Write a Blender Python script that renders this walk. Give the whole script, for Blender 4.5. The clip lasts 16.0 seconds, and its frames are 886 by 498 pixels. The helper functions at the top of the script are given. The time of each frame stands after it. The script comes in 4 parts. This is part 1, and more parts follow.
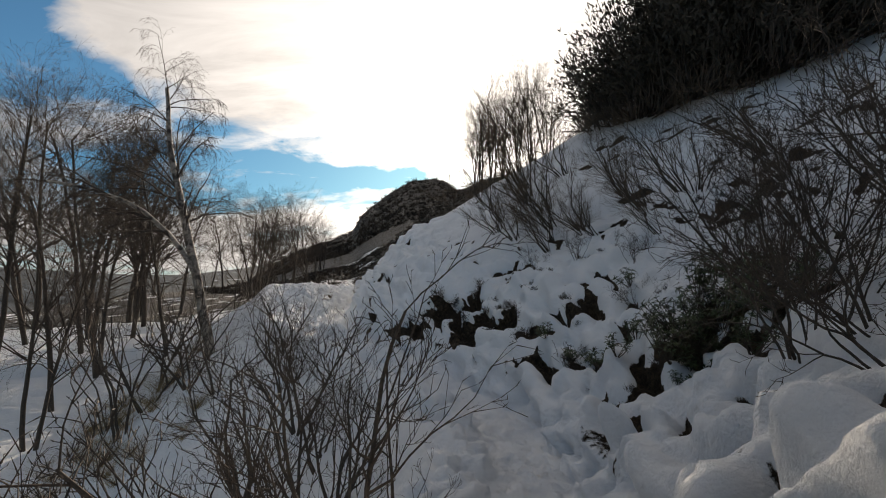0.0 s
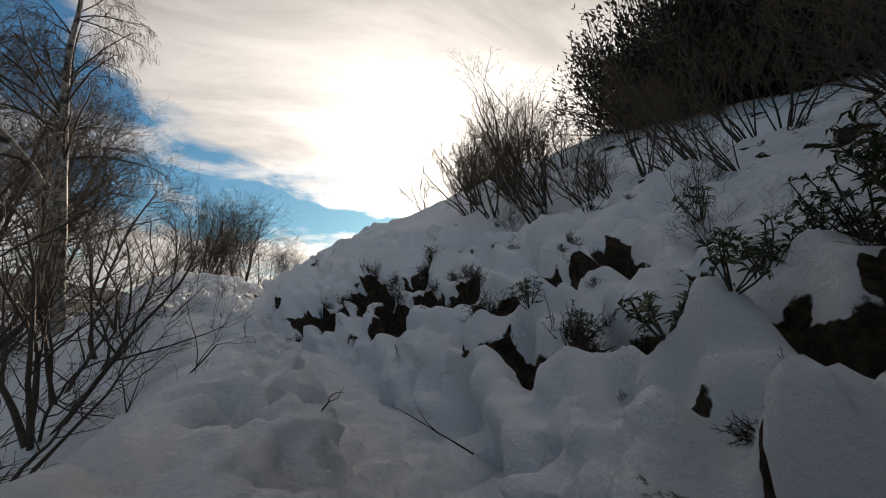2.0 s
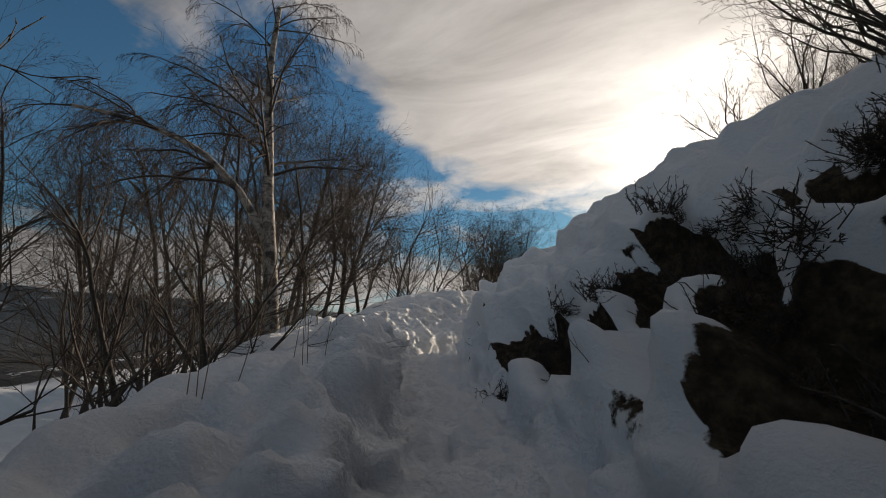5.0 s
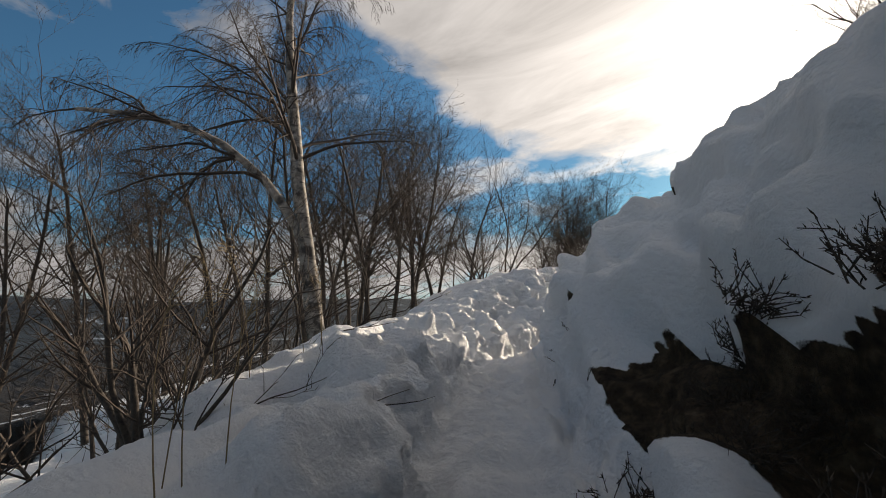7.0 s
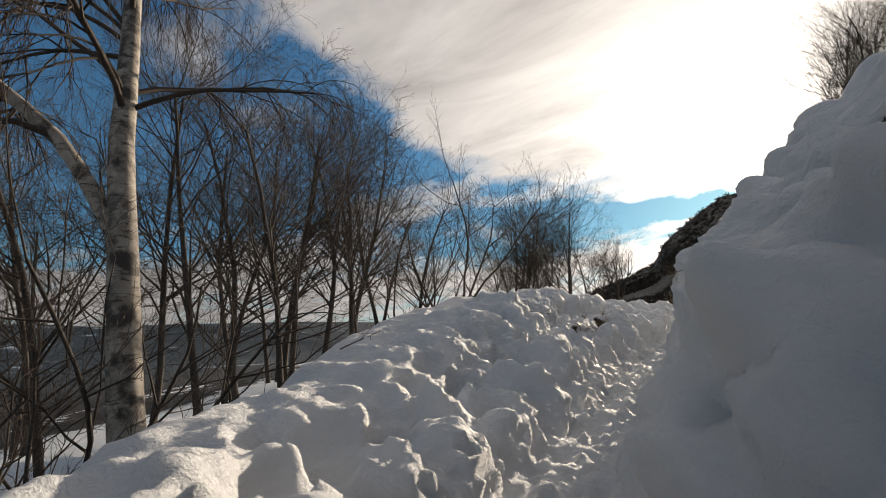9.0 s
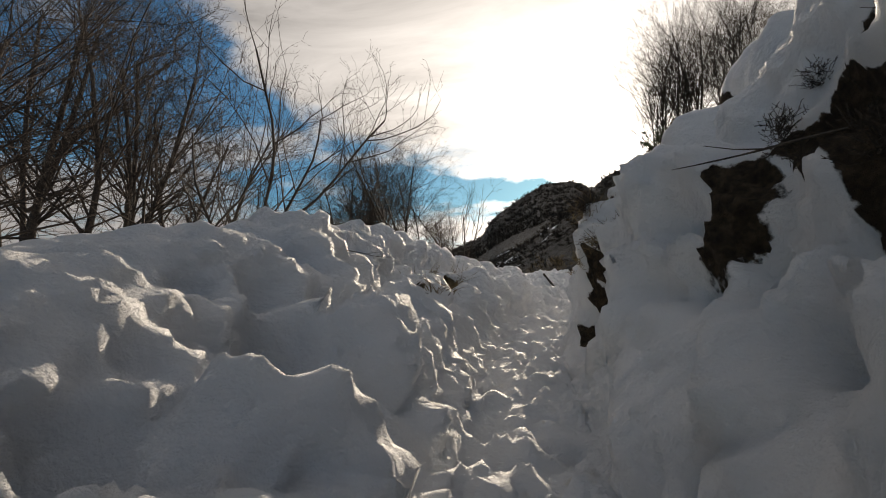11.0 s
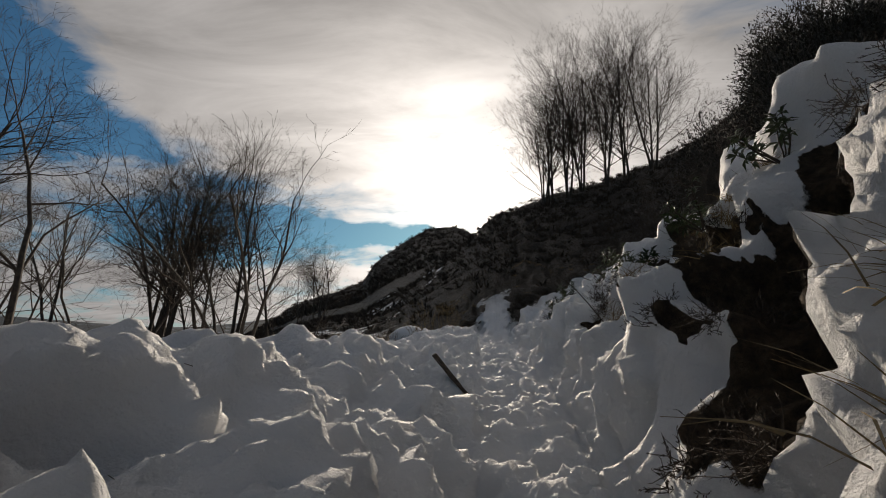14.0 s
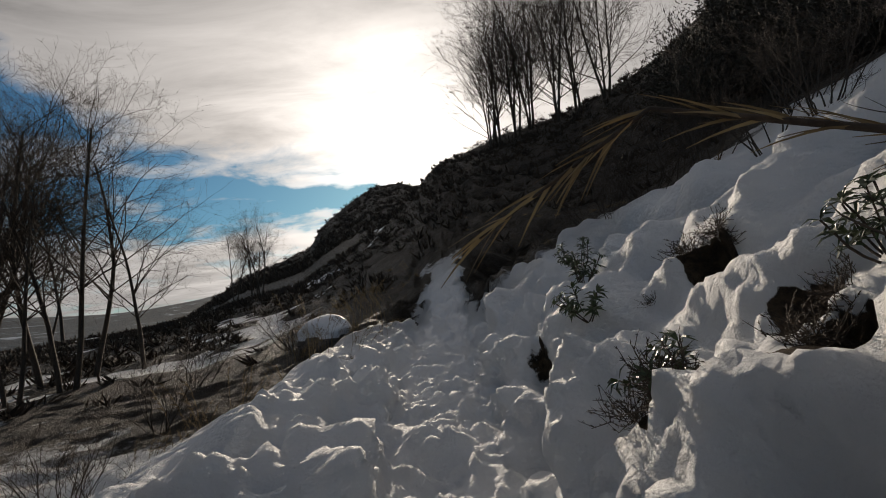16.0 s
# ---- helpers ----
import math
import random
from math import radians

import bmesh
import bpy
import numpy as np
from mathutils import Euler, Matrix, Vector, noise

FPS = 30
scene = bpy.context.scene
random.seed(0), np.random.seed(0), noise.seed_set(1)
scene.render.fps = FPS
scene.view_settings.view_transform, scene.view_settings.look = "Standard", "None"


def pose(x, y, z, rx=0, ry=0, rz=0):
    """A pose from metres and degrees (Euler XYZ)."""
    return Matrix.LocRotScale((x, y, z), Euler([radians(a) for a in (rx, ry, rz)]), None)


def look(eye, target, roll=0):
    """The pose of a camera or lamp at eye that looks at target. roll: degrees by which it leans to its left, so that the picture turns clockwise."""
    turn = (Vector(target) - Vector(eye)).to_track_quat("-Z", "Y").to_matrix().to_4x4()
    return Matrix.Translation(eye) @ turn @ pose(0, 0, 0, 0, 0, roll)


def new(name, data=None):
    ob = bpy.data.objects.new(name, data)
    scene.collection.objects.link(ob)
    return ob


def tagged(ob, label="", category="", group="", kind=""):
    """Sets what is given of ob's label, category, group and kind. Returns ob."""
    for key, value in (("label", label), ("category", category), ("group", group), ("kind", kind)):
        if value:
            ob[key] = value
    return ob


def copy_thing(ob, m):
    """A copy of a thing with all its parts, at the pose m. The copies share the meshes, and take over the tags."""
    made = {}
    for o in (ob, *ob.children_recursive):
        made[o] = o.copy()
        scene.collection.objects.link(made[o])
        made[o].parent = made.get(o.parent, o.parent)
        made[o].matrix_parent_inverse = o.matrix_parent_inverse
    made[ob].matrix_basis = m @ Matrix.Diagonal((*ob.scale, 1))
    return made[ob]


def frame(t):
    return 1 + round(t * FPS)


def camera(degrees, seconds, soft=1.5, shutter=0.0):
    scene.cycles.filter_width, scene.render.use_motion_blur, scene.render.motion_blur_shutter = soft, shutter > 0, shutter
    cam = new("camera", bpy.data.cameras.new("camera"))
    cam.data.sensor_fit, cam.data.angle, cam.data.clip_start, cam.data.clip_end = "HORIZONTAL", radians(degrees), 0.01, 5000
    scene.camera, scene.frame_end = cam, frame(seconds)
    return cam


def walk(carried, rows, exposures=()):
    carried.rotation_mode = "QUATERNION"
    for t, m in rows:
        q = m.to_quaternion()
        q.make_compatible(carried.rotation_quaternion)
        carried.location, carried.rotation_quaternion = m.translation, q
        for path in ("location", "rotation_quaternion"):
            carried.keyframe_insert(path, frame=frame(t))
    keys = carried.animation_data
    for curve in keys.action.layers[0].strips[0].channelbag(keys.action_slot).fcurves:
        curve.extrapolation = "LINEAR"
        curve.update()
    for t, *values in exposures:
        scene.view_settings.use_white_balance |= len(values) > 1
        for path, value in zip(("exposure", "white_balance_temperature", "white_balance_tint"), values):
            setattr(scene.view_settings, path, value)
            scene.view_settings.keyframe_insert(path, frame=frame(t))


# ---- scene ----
cam = camera(82.7, 16.0, soft=1.0)
METRES, EYE, TILT, LEAN, TURN = 32.0, 2.2, 6.0, 1.0, 0.0
ROWS = [
    (0.0, 0.0, 0.0, 0.0, 0.0, 0.0, -0.0),
    (0.5, 0.0072, 0.0389, -0.0163, 0.4, 10.15, -3.35),
    (1.0, 0.0142, 0.073, -0.0305, 0.94, 9.33, -5.84),
    (1.5, 0.0207, 0.1044, -0.0432, -1.96, 3.9, -4.42),
    (2.0, 0.0268, 0.1376, -0.0529, -2.52, 6.43, -7.2),
    (2.5, 0.0316, 0.167, -0.0558, -0.02, 4.47, -2.68),
    (3.0, 0.0322, 0.1984, -0.0567, 5.78, 2.96, -2.27),
    (3.5, 0.0301, 0.2282, -0.0594, 11.6, 2.48, -3.91),
    (4.0, 0.0271, 0.2577, -0.0596, 16.9, 2.17, -3.25),
    (4.5, 0.0167, 0.2901, -0.0604, 24.68, 6.09, -3.3),
    (7.0, -0.0194, 0.3726, -0.057, 38.74, 3.94, 4.08),
    (7.5, -0.0386, 0.3989, -0.0574, 40.16, 4.76, 4.03),
    (8.0, -0.0548, 0.4239, -0.056, 41.06, 4.91, 2.92),
    (8.5, -0.0718, 0.4506, -0.0536, 37.9, 5.17, 1.65),
    (9.0, -0.0887, 0.4753, -0.0538, 33.23, 6.09, 4.2),
    (9.5, -0.102, 0.4973, -0.0559, 29.06, 5.91, 3.38),
    (10.0, -0.1136, 0.521, -0.0581, 22.5, 3.07, 2.01),
    (12.5, -0.133, 0.6563, -0.0625, 8.48, 1.28, 0.11),
    (13.0, -0.1376, 0.6959, -0.0609, 6.73, 4.63, 1.98),
    (13.5, -0.141, 0.7352, -0.0603, 5.66, 5.69, 0.91),
    (14.0, -0.1391, 0.7780, -0.0575, 1.17, 6.49, -1.07),
    (14.5, -0.1290, 0.8225, -0.0558, -4.78, 6.23, -1.58),
    (15.0, -0.124, 0.8659, -0.0543, -7.5, 5.7, -1.8),
    (15.5, -0.1204, 0.9038, -0.0502, -5.78, 1.75, 1.56),
    (16.0, -0.12, 0.944, -0.044, -4.03, 1.33, 4.43),
]
BASE = pose(0, 0, EYE, TILT, LEAN, TURN)
walk(cam, [(t, BASE @ pose(METRES * x, METRES * y, METRES * z, 90 + pitch, roll, yaw)) for t, x, y, z, yaw, pitch, roll in ROWS],
    [(0.0, 0.35, 7350, 14), (2.0, 0.15, 7350, 14), (3.5, -0.2, 7350, 14), (4.7, -0.2, 7350, 14), (7.0, 0.3, 7350, 14), (8.5, 0.28, 7350, 14), (10.0, 0.15, 7400, 14), (12.5, 0.05, 7400, 14), (13.5, -0.4, 7100, 14), (15.0, -0.5, 7100, 14), (16.0, -0.4, 7100, 14)])


def at(x, y, z):
    """A place along the walk (walk lengths from the first eye) in world metres."""
    return BASE @ Vector((METRES * x, METRES * y, METRES * z))


# ---------------------------------------------------------------- light
SUN_AZ, SUN_EL = 1.2, 16.6      # degrees to the right of +y, and up
sun_way = Vector((math.sin(radians(SUN_AZ)) * math.cos(radians(SUN_EL)), math.cos(radians(SUN_AZ)) * math.cos(radians(SUN_EL)), math.sin(radians(SUN_EL))))
sun = new("sun", bpy.data.lights.new("sun", "SUN"))
sun.data.energy, sun.data.angle, sun.data.color = 5.0, radians(0.8), (1.0, 0.91, 0.78)
sun.matrix_world = look((0, 0, 60), Vector((0, 0, 60)) - sun_way)


def make_sky():
    w = bpy.data.worlds.new("sky")
    w.use_nodes = True
    n, l = w.node_tree.nodes, w.node_tree.links
    n.clear()

    def node(kind, **kw):
        q = n.new(kind)
        for k, v in kw.items():
            q.inputs[k].default_value = v
        return q

    def mth(op, a, b=None, c=None):
        q = n.new("ShaderNodeMath")
        q.operation = op
        for i, v in enumerate((a, b, c)):
            if v is None:
                continue
            if isinstance(v, (int, float)):
                q.inputs[i].default_value = v
            else:
                l.new(v, q.inputs[i])
        return q.outputs[0]

    def ramp(fac, stops):
        q = n.new("ShaderNodeValToRGB")
        while len(q.color_ramp.elements) < len(stops):
            q.color_ramp.elements.new(0.5)
        for e, (p, c) in zip(q.color_ramp.elements, stops):
            e.position, e.color = p, (*c, 1)
        l.new(fac, q.inputs[0])
        return q.outputs[0]

    sky = n.new("ShaderNodeTexSky")
    sky.sky_type, sky.sun_disc = "NISHITA", False
    sky.sun_elevation, sky.sun_rotation = radians(SUN_EL), radians(SUN_AZ)
    sky.air_density, sky.dust_density, sky.ozone_density = 1.0, 0.3, 2.0
    co = n.new("ShaderNodeTexCoord").outputs["Generated"]
    sep = n.new("ShaderNodeSeparateXYZ")
    l.new(co, sep.inputs[0])
    # project the direction on a flat cloud layer
    up = mth("ADD", mth("MAXIMUM", sep.outputs[2], 0.0), 0.12)
    comb = n.new("ShaderNodeCombineXYZ")
    l.new(mth("DIVIDE", sep.outputs[0], up), comb.inputs[0])
    l.new(mth("DIVIDE", sep.outputs[1], up), comb.inputs[1])
    # angle to the sun
    dot = n.new("ShaderNodeVectorMath")
    dot.operation = "DOT_PRODUCT"
    l.new(co, dot.inputs[0])
    dot.inputs[1].default_value = sun_way
    cosang = mth("MAXIMUM", dot.outputs["Value"], 0.0)
    big = node("ShaderNodeTexNoise", Scale=CLOUD_SCALE, Detail=7.0, Roughness=0.55, Distortion=0.35)
    mp = n.new("ShaderNodeMapping")
    mp.inputs["Location"].default_value = CLOUD_SHIFT
    mp.inputs["Rotation"].default_value = (0, 0, radians(-35))
    mp.inputs["Scale"].default_value = (0.6, 1.5, 1)
    l.new(comb.outputs[0], mp.inputs[0])
    l.new(mp.outputs[0], big.inputs["Vector"])
    # one broad bank of cloud round the sun; its lower edge climbs to the left, with clear sky under and beside it
    az = mth("DIVIDE", mth("ARCTAN2", sep.outputs[0], sep.outputs[1]), math.pi)
    edge = ramp(mth("MULTIPLY_ADD", az, 0.5, 0.5), [(0.0, (0.75,) * 3), (0.32, (0.70,) * 3), (0.375, (0.47,) * 3), (0.413, (0.335,) * 3), (0.455, (0.27,) * 3), (0.48, (0.245,) * 3), (0.51, (0.18,) * 3), (0.60, (0.25,) * 3), (0.70, (0.75,) * 3), (1.0, (0.75,) * 3)])
    over = mth("MULTIPLY", mth("SUBTRACT", sep.outputs[2], edge), 4.0)
    over = mth("MINIMUM", mth("MAXIMUM", over, -0.01), 0.42)
    # thin broken cloud low over the horizon
    low = mth("DIVIDE", mth("SUBTRACT", sep.outputs[2], 0.10), 0.085)
    haze = mth("POWER", 2.718, mth("MULTIPLY", mth("MULTIPLY", low, low), -1.0))
    wisp = node("ShaderNodeTexNoise", Scale=3.4, Detail=7.0, Roughness=0.6, Distortion=0.4)
    l.new(comb.outputs[0], wisp.inputs["Vector"])
    cover = mth("ADD", mth("ADD", big.outputs["Fac"], over), mth("MULTIPLY", haze, 0.30))
    cover = mth("ADD", cover, mth("MULTIPLY", mth("SUBTRACT", wisp.outputs["Fac"], 0.5), 0.7))
    mask = ramp(cover, [(CLOUD_LO, (0, 0, 0)), (CLOUD_LO + 0.10, (0.55, 0.55, 0.55)), (CLOUD_LO + 0.24, (1, 1, 1))])
    fine = node("ShaderNodeTexNoise", Scale=2.2, Detail=8.0, Roughness=0.62, Distortion=0.5)
    l.new(mp.outputs[0], fine.inputs["Vector"])
    shade = mth("MULTIPLY_ADD", fine.outputs["Fac"], 1.5, 0.27)
    # forward scattering brightens thin cloud near the sun
    glow = mth("ADD", mth("MULTIPLY", mth("POWER", cosang, 5.0), 0.62), mth("MULTIPLY", mth("POWER", cosang, 45.0), 1.5))
    bright = mth("MULTIPLY", mth("ADD", glow, 0.29), shade)
    cl = n.new("ShaderNodeMix")
    cl.data_type = "RGBA"
    cl.inputs["A"].default_value = (0.92, 0.95, 1.0, 1)
    cl.inputs["B"].default_value = (1.0, 0.985, 0.955, 1)
    l.new(mth("MINIMUM", mth("POWER", cosang, 5.0), 1.0), cl.inputs["Factor"])
    clouds = n.new("ShaderNodeVectorMath")
    clouds.operation = "SCALE"
    l.new(cl.outputs["Result"], clouds.inputs[0])
    l.new(bright, clouds.inputs["Scale"])
    blue = n.new("ShaderNodeVectorMath")
    blue.operation = "SCALE"
    l.new(sky.outputs[0], blue.inputs[0])
    blue.inputs["Scale"].default_value = SKY_STRENGTH
    deep = n.new("ShaderNodeVectorMath")
    deep.operation = "MULTIPLY"
    l.new(blue.outputs[0], deep.inputs[0])
    deep.inputs[1].default_value = (0.41, 0.81, 1.0)
    mix = n.new("ShaderNodeMix")
    mix.data_type = "RGBA"
    l.new(mask, mix.inputs["Factor"])
    l.new(deep.outputs[0], mix.inputs["A"])
    l.new(clouds.outputs[0], mix.inputs["B"])
    bg = n.new("ShaderNodeBackground")
    l.new(mix.outputs["Result"], bg.inputs[0])
    out = n.new("ShaderNodeOutputWorld")
    l.new(bg.outputs[0], out.inputs[0])
    scene.world = w


SKY_STRENGTH, CLOUD_SCALE, CLOUD_SHIFT, CLOUD_LO = 0.08, 0.9, (3.1, 1.7, 0.0), 0.50
make_sky()

# ---------------------------------------------------------------- materials
class Nodes:
    """A small builder for node materials."""

    def __init__(self, name):
        self.mat = bpy.data.materials.new(name)
        self.mat.use_nodes = True
        self.n, self.l = self.mat.node_tree.nodes, self.mat.node_tree.links
        self.bsdf = self.n["Principled BSDF"]
        self.pos = self.n.new("ShaderNodeTexCoord").outputs["Object"]

    def noise(self, scale, detail=4.0, rough=0.55, vec=None, distort=0.0):
        q = self.n.new("ShaderNodeTexNoise")
        q.inputs["Scale"].default_value, q.inputs["Detail"].default_value = scale, detail
        q.inputs["Roughness"].default_value, q.inputs["Distortion"].default_value = rough, distort
        self.l.new(vec or self.pos, q.inputs["Vector"])
        return q.outputs["Fac"]

    def ramp(self, fac, stops):
        q = self.n.new("ShaderNodeValToRGB")
        while len(q.color_ramp.elements) < len(stops):
            q.color_ramp.elements.new(0.5)
        for e, (p, c) in zip(q.color_ramp.elements, stops):
            e.position, e.color = p, (*c, 1)
        self.l.new(fac, q.inputs[0])
        return q.outputs[0]

    def mix(self, fac, a, b, mode="MIX"):
        q = self.n.new("ShaderNodeMix")
        q.data_type, q.blend_type = "RGBA", mode
        for v, k in ((fac, "Factor"), (a, "A"), (b, "B")):
            if isinstance(v, bpy.types.NodeSocket):
                self.l.new(v, q.inputs[k])
            else:
                q.inputs[k].default_value = v if k == "Factor" else (*v, 1)
        return q.outputs["Result"]

    def math(self, op, a, b=0.0):
        q = self.n.new("ShaderNodeMath")
        q.operation = op
        for i, v in enumerate((a, b)):
            if isinstance(v, bpy.types.NodeSocket):
                self.l.new(v, q.inputs[i])
            else:
                q.inputs[i].default_value = v
        return q.outputs[0]

    def attr(self, name):
        q = self.n.new("ShaderNodeAttribute")
        q.attribute_name = name
        return q.outputs["Fac"]

    def bump(self, height, strength, distance, under=None):
        q = self.n.new("ShaderNodeBump")
        q.inputs["Strength"].default_value, q.inputs["Distance"].default_value = strength, distance
        self.l.new(height, q.inputs["Height"])
        if under:
            self.l.new(under, q.inputs["Normal"])
        return q.outputs[0]

    def put(self, colour=None, rough=None, normal=None, **kw):
        for v, k in ((colour, "Base Color"), (rough, "Roughness"), (normal, "Normal")):
            if v is None:
                continue
            if isinstance(v, bpy.types.NodeSocket):
                self.l.new(v, self.bsdf.inputs[k])
            else:
                self.bsdf.inputs[k].default_value = (*v, 1) if k == "Base Color" else v
        for k, v in kw.items():
            self.bsdf.inputs[k.replace("_", " ")].default_value = v
        return self.mat


def ground_material():
    m = Nodes("snow_ground")
    bare, far = m.attr("bare"), m.attr("heath")
    snow = m.ramp(m.noise(0.8, 5), [(0.3, (0.86, 0.875, 0.90)), (0.7, (0.92, 0.925, 0.93))])
    snow = m.mix(m.math("MULTIPLY", m.ramp(m.noise(2.3, 8, 0.7), [(0.62, (0, 0, 0)), (0.75, (1, 1, 1))]), m.attr("trail")), snow, (0.66, 0.62, 0.55))
    earth = m.ramp(m.noise(14, 6, 0.7), [(0.32, (0.016, 0.011, 0.008)), (0.5, (0.065, 0.045, 0.030)), (0.70, (0.17, 0.125, 0.08))])
    heath = m.ramp(m.noise(1.1, 8, 0.7), [(0.3, (0.012, 0.009, 0.006)), (0.52, (0.028, 0.020, 0.013)), (0.70, (0.065, 0.047, 0.028))])
    ragged = m.math("ADD", bare, m.math("MULTIPLY", m.math("SUBTRACT", m.noise(11, 6, 0.65), 0.5), 0.9))
    bare = m.ramp(ragged, [(0.44, (0, 0, 0)), (0.54, (1, 1, 1))])
    c = m.mix(bare, snow, earth)
    ragged = m.math("ADD", far, m.math("MULTIPLY", m.math("SUBTRACT", m.noise(2.2, 8, 0.7), 0.5), 0.9))
    c = m.mix(m.ramp(ragged, [(0.42, (0, 0, 0)), (0.56, (1, 1, 1))]), c, heath)
    # far woods and snow patches, with bluish distance haze mixed into their colours
    hazy_wood = m.ramp(m.noise(0.012, 8, 0.65), [(0.45, (0.010, 0.016, 0.020)), (0.60, (0.022, 0.034, 0.042)), (0.68, (0.35, 0.40, 0.46))])
    c = m.mix(m.attr("valley"), c, hazy_wood)
    soft = m.noise(13, 10, 0.7)
    grain = m.noise(160, 3, 0.6)
    nrm = m.bump(soft, 0.9, 0.09)
    nrm = m.bump(grain, 0.25, 0.004, nrm)
    nrm = m.bump(m.math("MULTIPLY", m.noise(1.6, 9, 0.75), far), 1.0, 1.2, nrm)
    nrm = m.bump(m.math("MULTIPLY", m.noise(22, 9, 0.8), bare), 1.0, 0.22, nrm)
    r = m.mix(bare, (0.62, 0.62, 0.62), (0.95, 0.95, 0.95))
    mat = m.put(c, r, nrm)
    b = m.bsdf
    b.inputs["Specular IOR Level"].default_value = 0.25
    return mat


def bark_material(name, dark, light, scale=30.0, rough=0.85):
    m = Nodes(name)
    c = m.ramp(m.noise(scale, 6, 0.65), [(0.3, dark), (0.7, light)])
    return m.put(c, rough, m.bump(m.noise(scale * 2, 5, 0.6), 0.5, 0.01))


def birch_material():
    m = Nodes("birch_bark")
    mp = m.n.new("ShaderNodeMapping")
    mp.inputs["Scale"].default_value = (2.2, 2.2, 11)
    m.l.new(m.pos, mp.inputs[0])
    band = m.noise(2.0, 6, 0.7, mp.outputs[0])
    blotch = m.noise(2.6, 6, 0.65)
    white = m.ramp(m.noise(7, 5), [(0.3, (0.19, 0.155, 0.12)), (0.7, (0.40, 0.355, 0.30))])
    c = m.mix(m.ramp(band, [(0.56, (0, 0, 0)), (0.63, (1, 1, 1))]), white, (0.06, 0.045, 0.035))
    c = m.mix(m.ramp(blotch, [(0.49, (0, 0, 0)), (0.60, (1, 1, 1))]), c, (0.045, 0.035, 0.028))
    return m.put(c, 0.7, m.bump(band, 0.5, 0.01))


def leaf_material(name, dark, light, rough=0.45):
    m = Nodes(name)
    geo = m.n.new("ShaderNodeNewGeometry")
    c = m.ramp(geo.outputs["Random Per Island"], [(0.0, dark), (1.0, light)])
    c = m.mix(0.35, c, m.ramp(m.noise(60, 3), [(0.3, dark), (0.7, light)]))
    mat = m.put(c, rough)
    return mat


GROUND = ground_material()
BARK = bark_material("dark_bark", (0.018, 0.014, 0.011), (0.085, 0.065, 0.048))
TWIG = bark_material("twig_bark", (0.022, 0.016, 0.012), (0.075, 0.052, 0.036), 60)
TWIG_PALE = bark_material("pale_twig_bark", (0.05, 0.036, 0.024), (0.16, 0.115, 0.07), 60)
BIRCH = birch_material()
LEAF = leaf_material("evergreen_leaf", (0.018, 0.032, 0.010), (0.06, 0.085, 0.025), 0.4)
NEEDLE = leaf_material("dark_needles", (0.014, 0.011, 0.006), (0.042, 0.034, 0.018), 0.7)
HEATHER = leaf_material("brown_heather", (0.016, 0.011, 0.007), (0.065, 0.042, 0.024), 0.85)
STRAW = leaf_material("dry_grass", (0.11, 0.075, 0.035), (0.32, 0.23, 0.11), 0.8)
ROCK = bark_material("grey_rock", (0.05, 0.045, 0.04), (0.2, 0.18, 0.16), 8)
PLANK = bark_material("weathered_wood", (0.02, 0.015, 0.012), (0.09, 0.068, 0.05), 24)

# ---------------------------------------------------------------- ground
def hash2(ix, iy, seed):
    h = (ix.astype(np.int64) * 374761393 + iy.astype(np.int64) * 668265263 + seed * 974634711) & 0xFFFFFFFF
    h = ((h ^ (h >> 13)) * 1274126177) & 0xFFFFFFFF
    return ((h ^ (h >> 16)) & 0xFFFFFF) / float(0xFFFFFF)


def vnoise(x, y, seed):
    """Smooth noise, -1 to 1, one cell to the unit."""
    fx, fy = np.floor(x), np.floor(y)
    tx, ty = x - fx, y - fy
    tx, ty = tx * tx * tx * (tx * (tx * 6 - 15) + 10), ty * ty * ty * (ty * (ty * 6 - 15) + 10)
    a, b = hash2(fx, fy, seed), hash2(fx + 1, fy, seed)
    c, d = hash2(fx, fy + 1, seed), hash2(fx + 1, fy + 1, seed)
    return ((a + (b - a) * tx) * (1 - ty) + (c + (d - c) * tx) * ty) * 2 - 1


def fbm(x, y, seed, octaves=4, gain=0.5):
    t, amp, s = 0, 1.0, 0.0
    for k in range(octaves):
        t = t + amp * vnoise(x * 2 ** k + 17.3 * k, y * 2 ** k - 9.1 * k, seed + k)
        s += amp
        amp *= gain
    return t / s


def cells(x, y, seed, soft=14.0):
    """Distance to the nearest of scattered points (one to the unit square) and that point's random number, both rounded off between them."""
    fx, fy = np.floor(x), np.floor(y)
    total, tag = np.zeros(x.shape), np.zeros(x.shape)
    for i in (-1, 0, 1):
        for j in (-1, 0, 1):
            px, py = fx + i + hash2(fx + i, fy + j, seed), fy + j + hash2(fx + i, fy + j, seed + 1)
            w = np.exp(-soft * np.hypot(x - px, y - py))
            total, tag = total + w, tag + w * hash2(fx + i, fy + j, seed + 2)
    return -np.log(np.maximum(total, 1e-30)) / soft, tag / np.maximum(total, 1e-30)


def step(a, b, v):
    t = np.clip((v - a) / (b - a), 0, 1)
    return t * t * (3 - 2 * t)


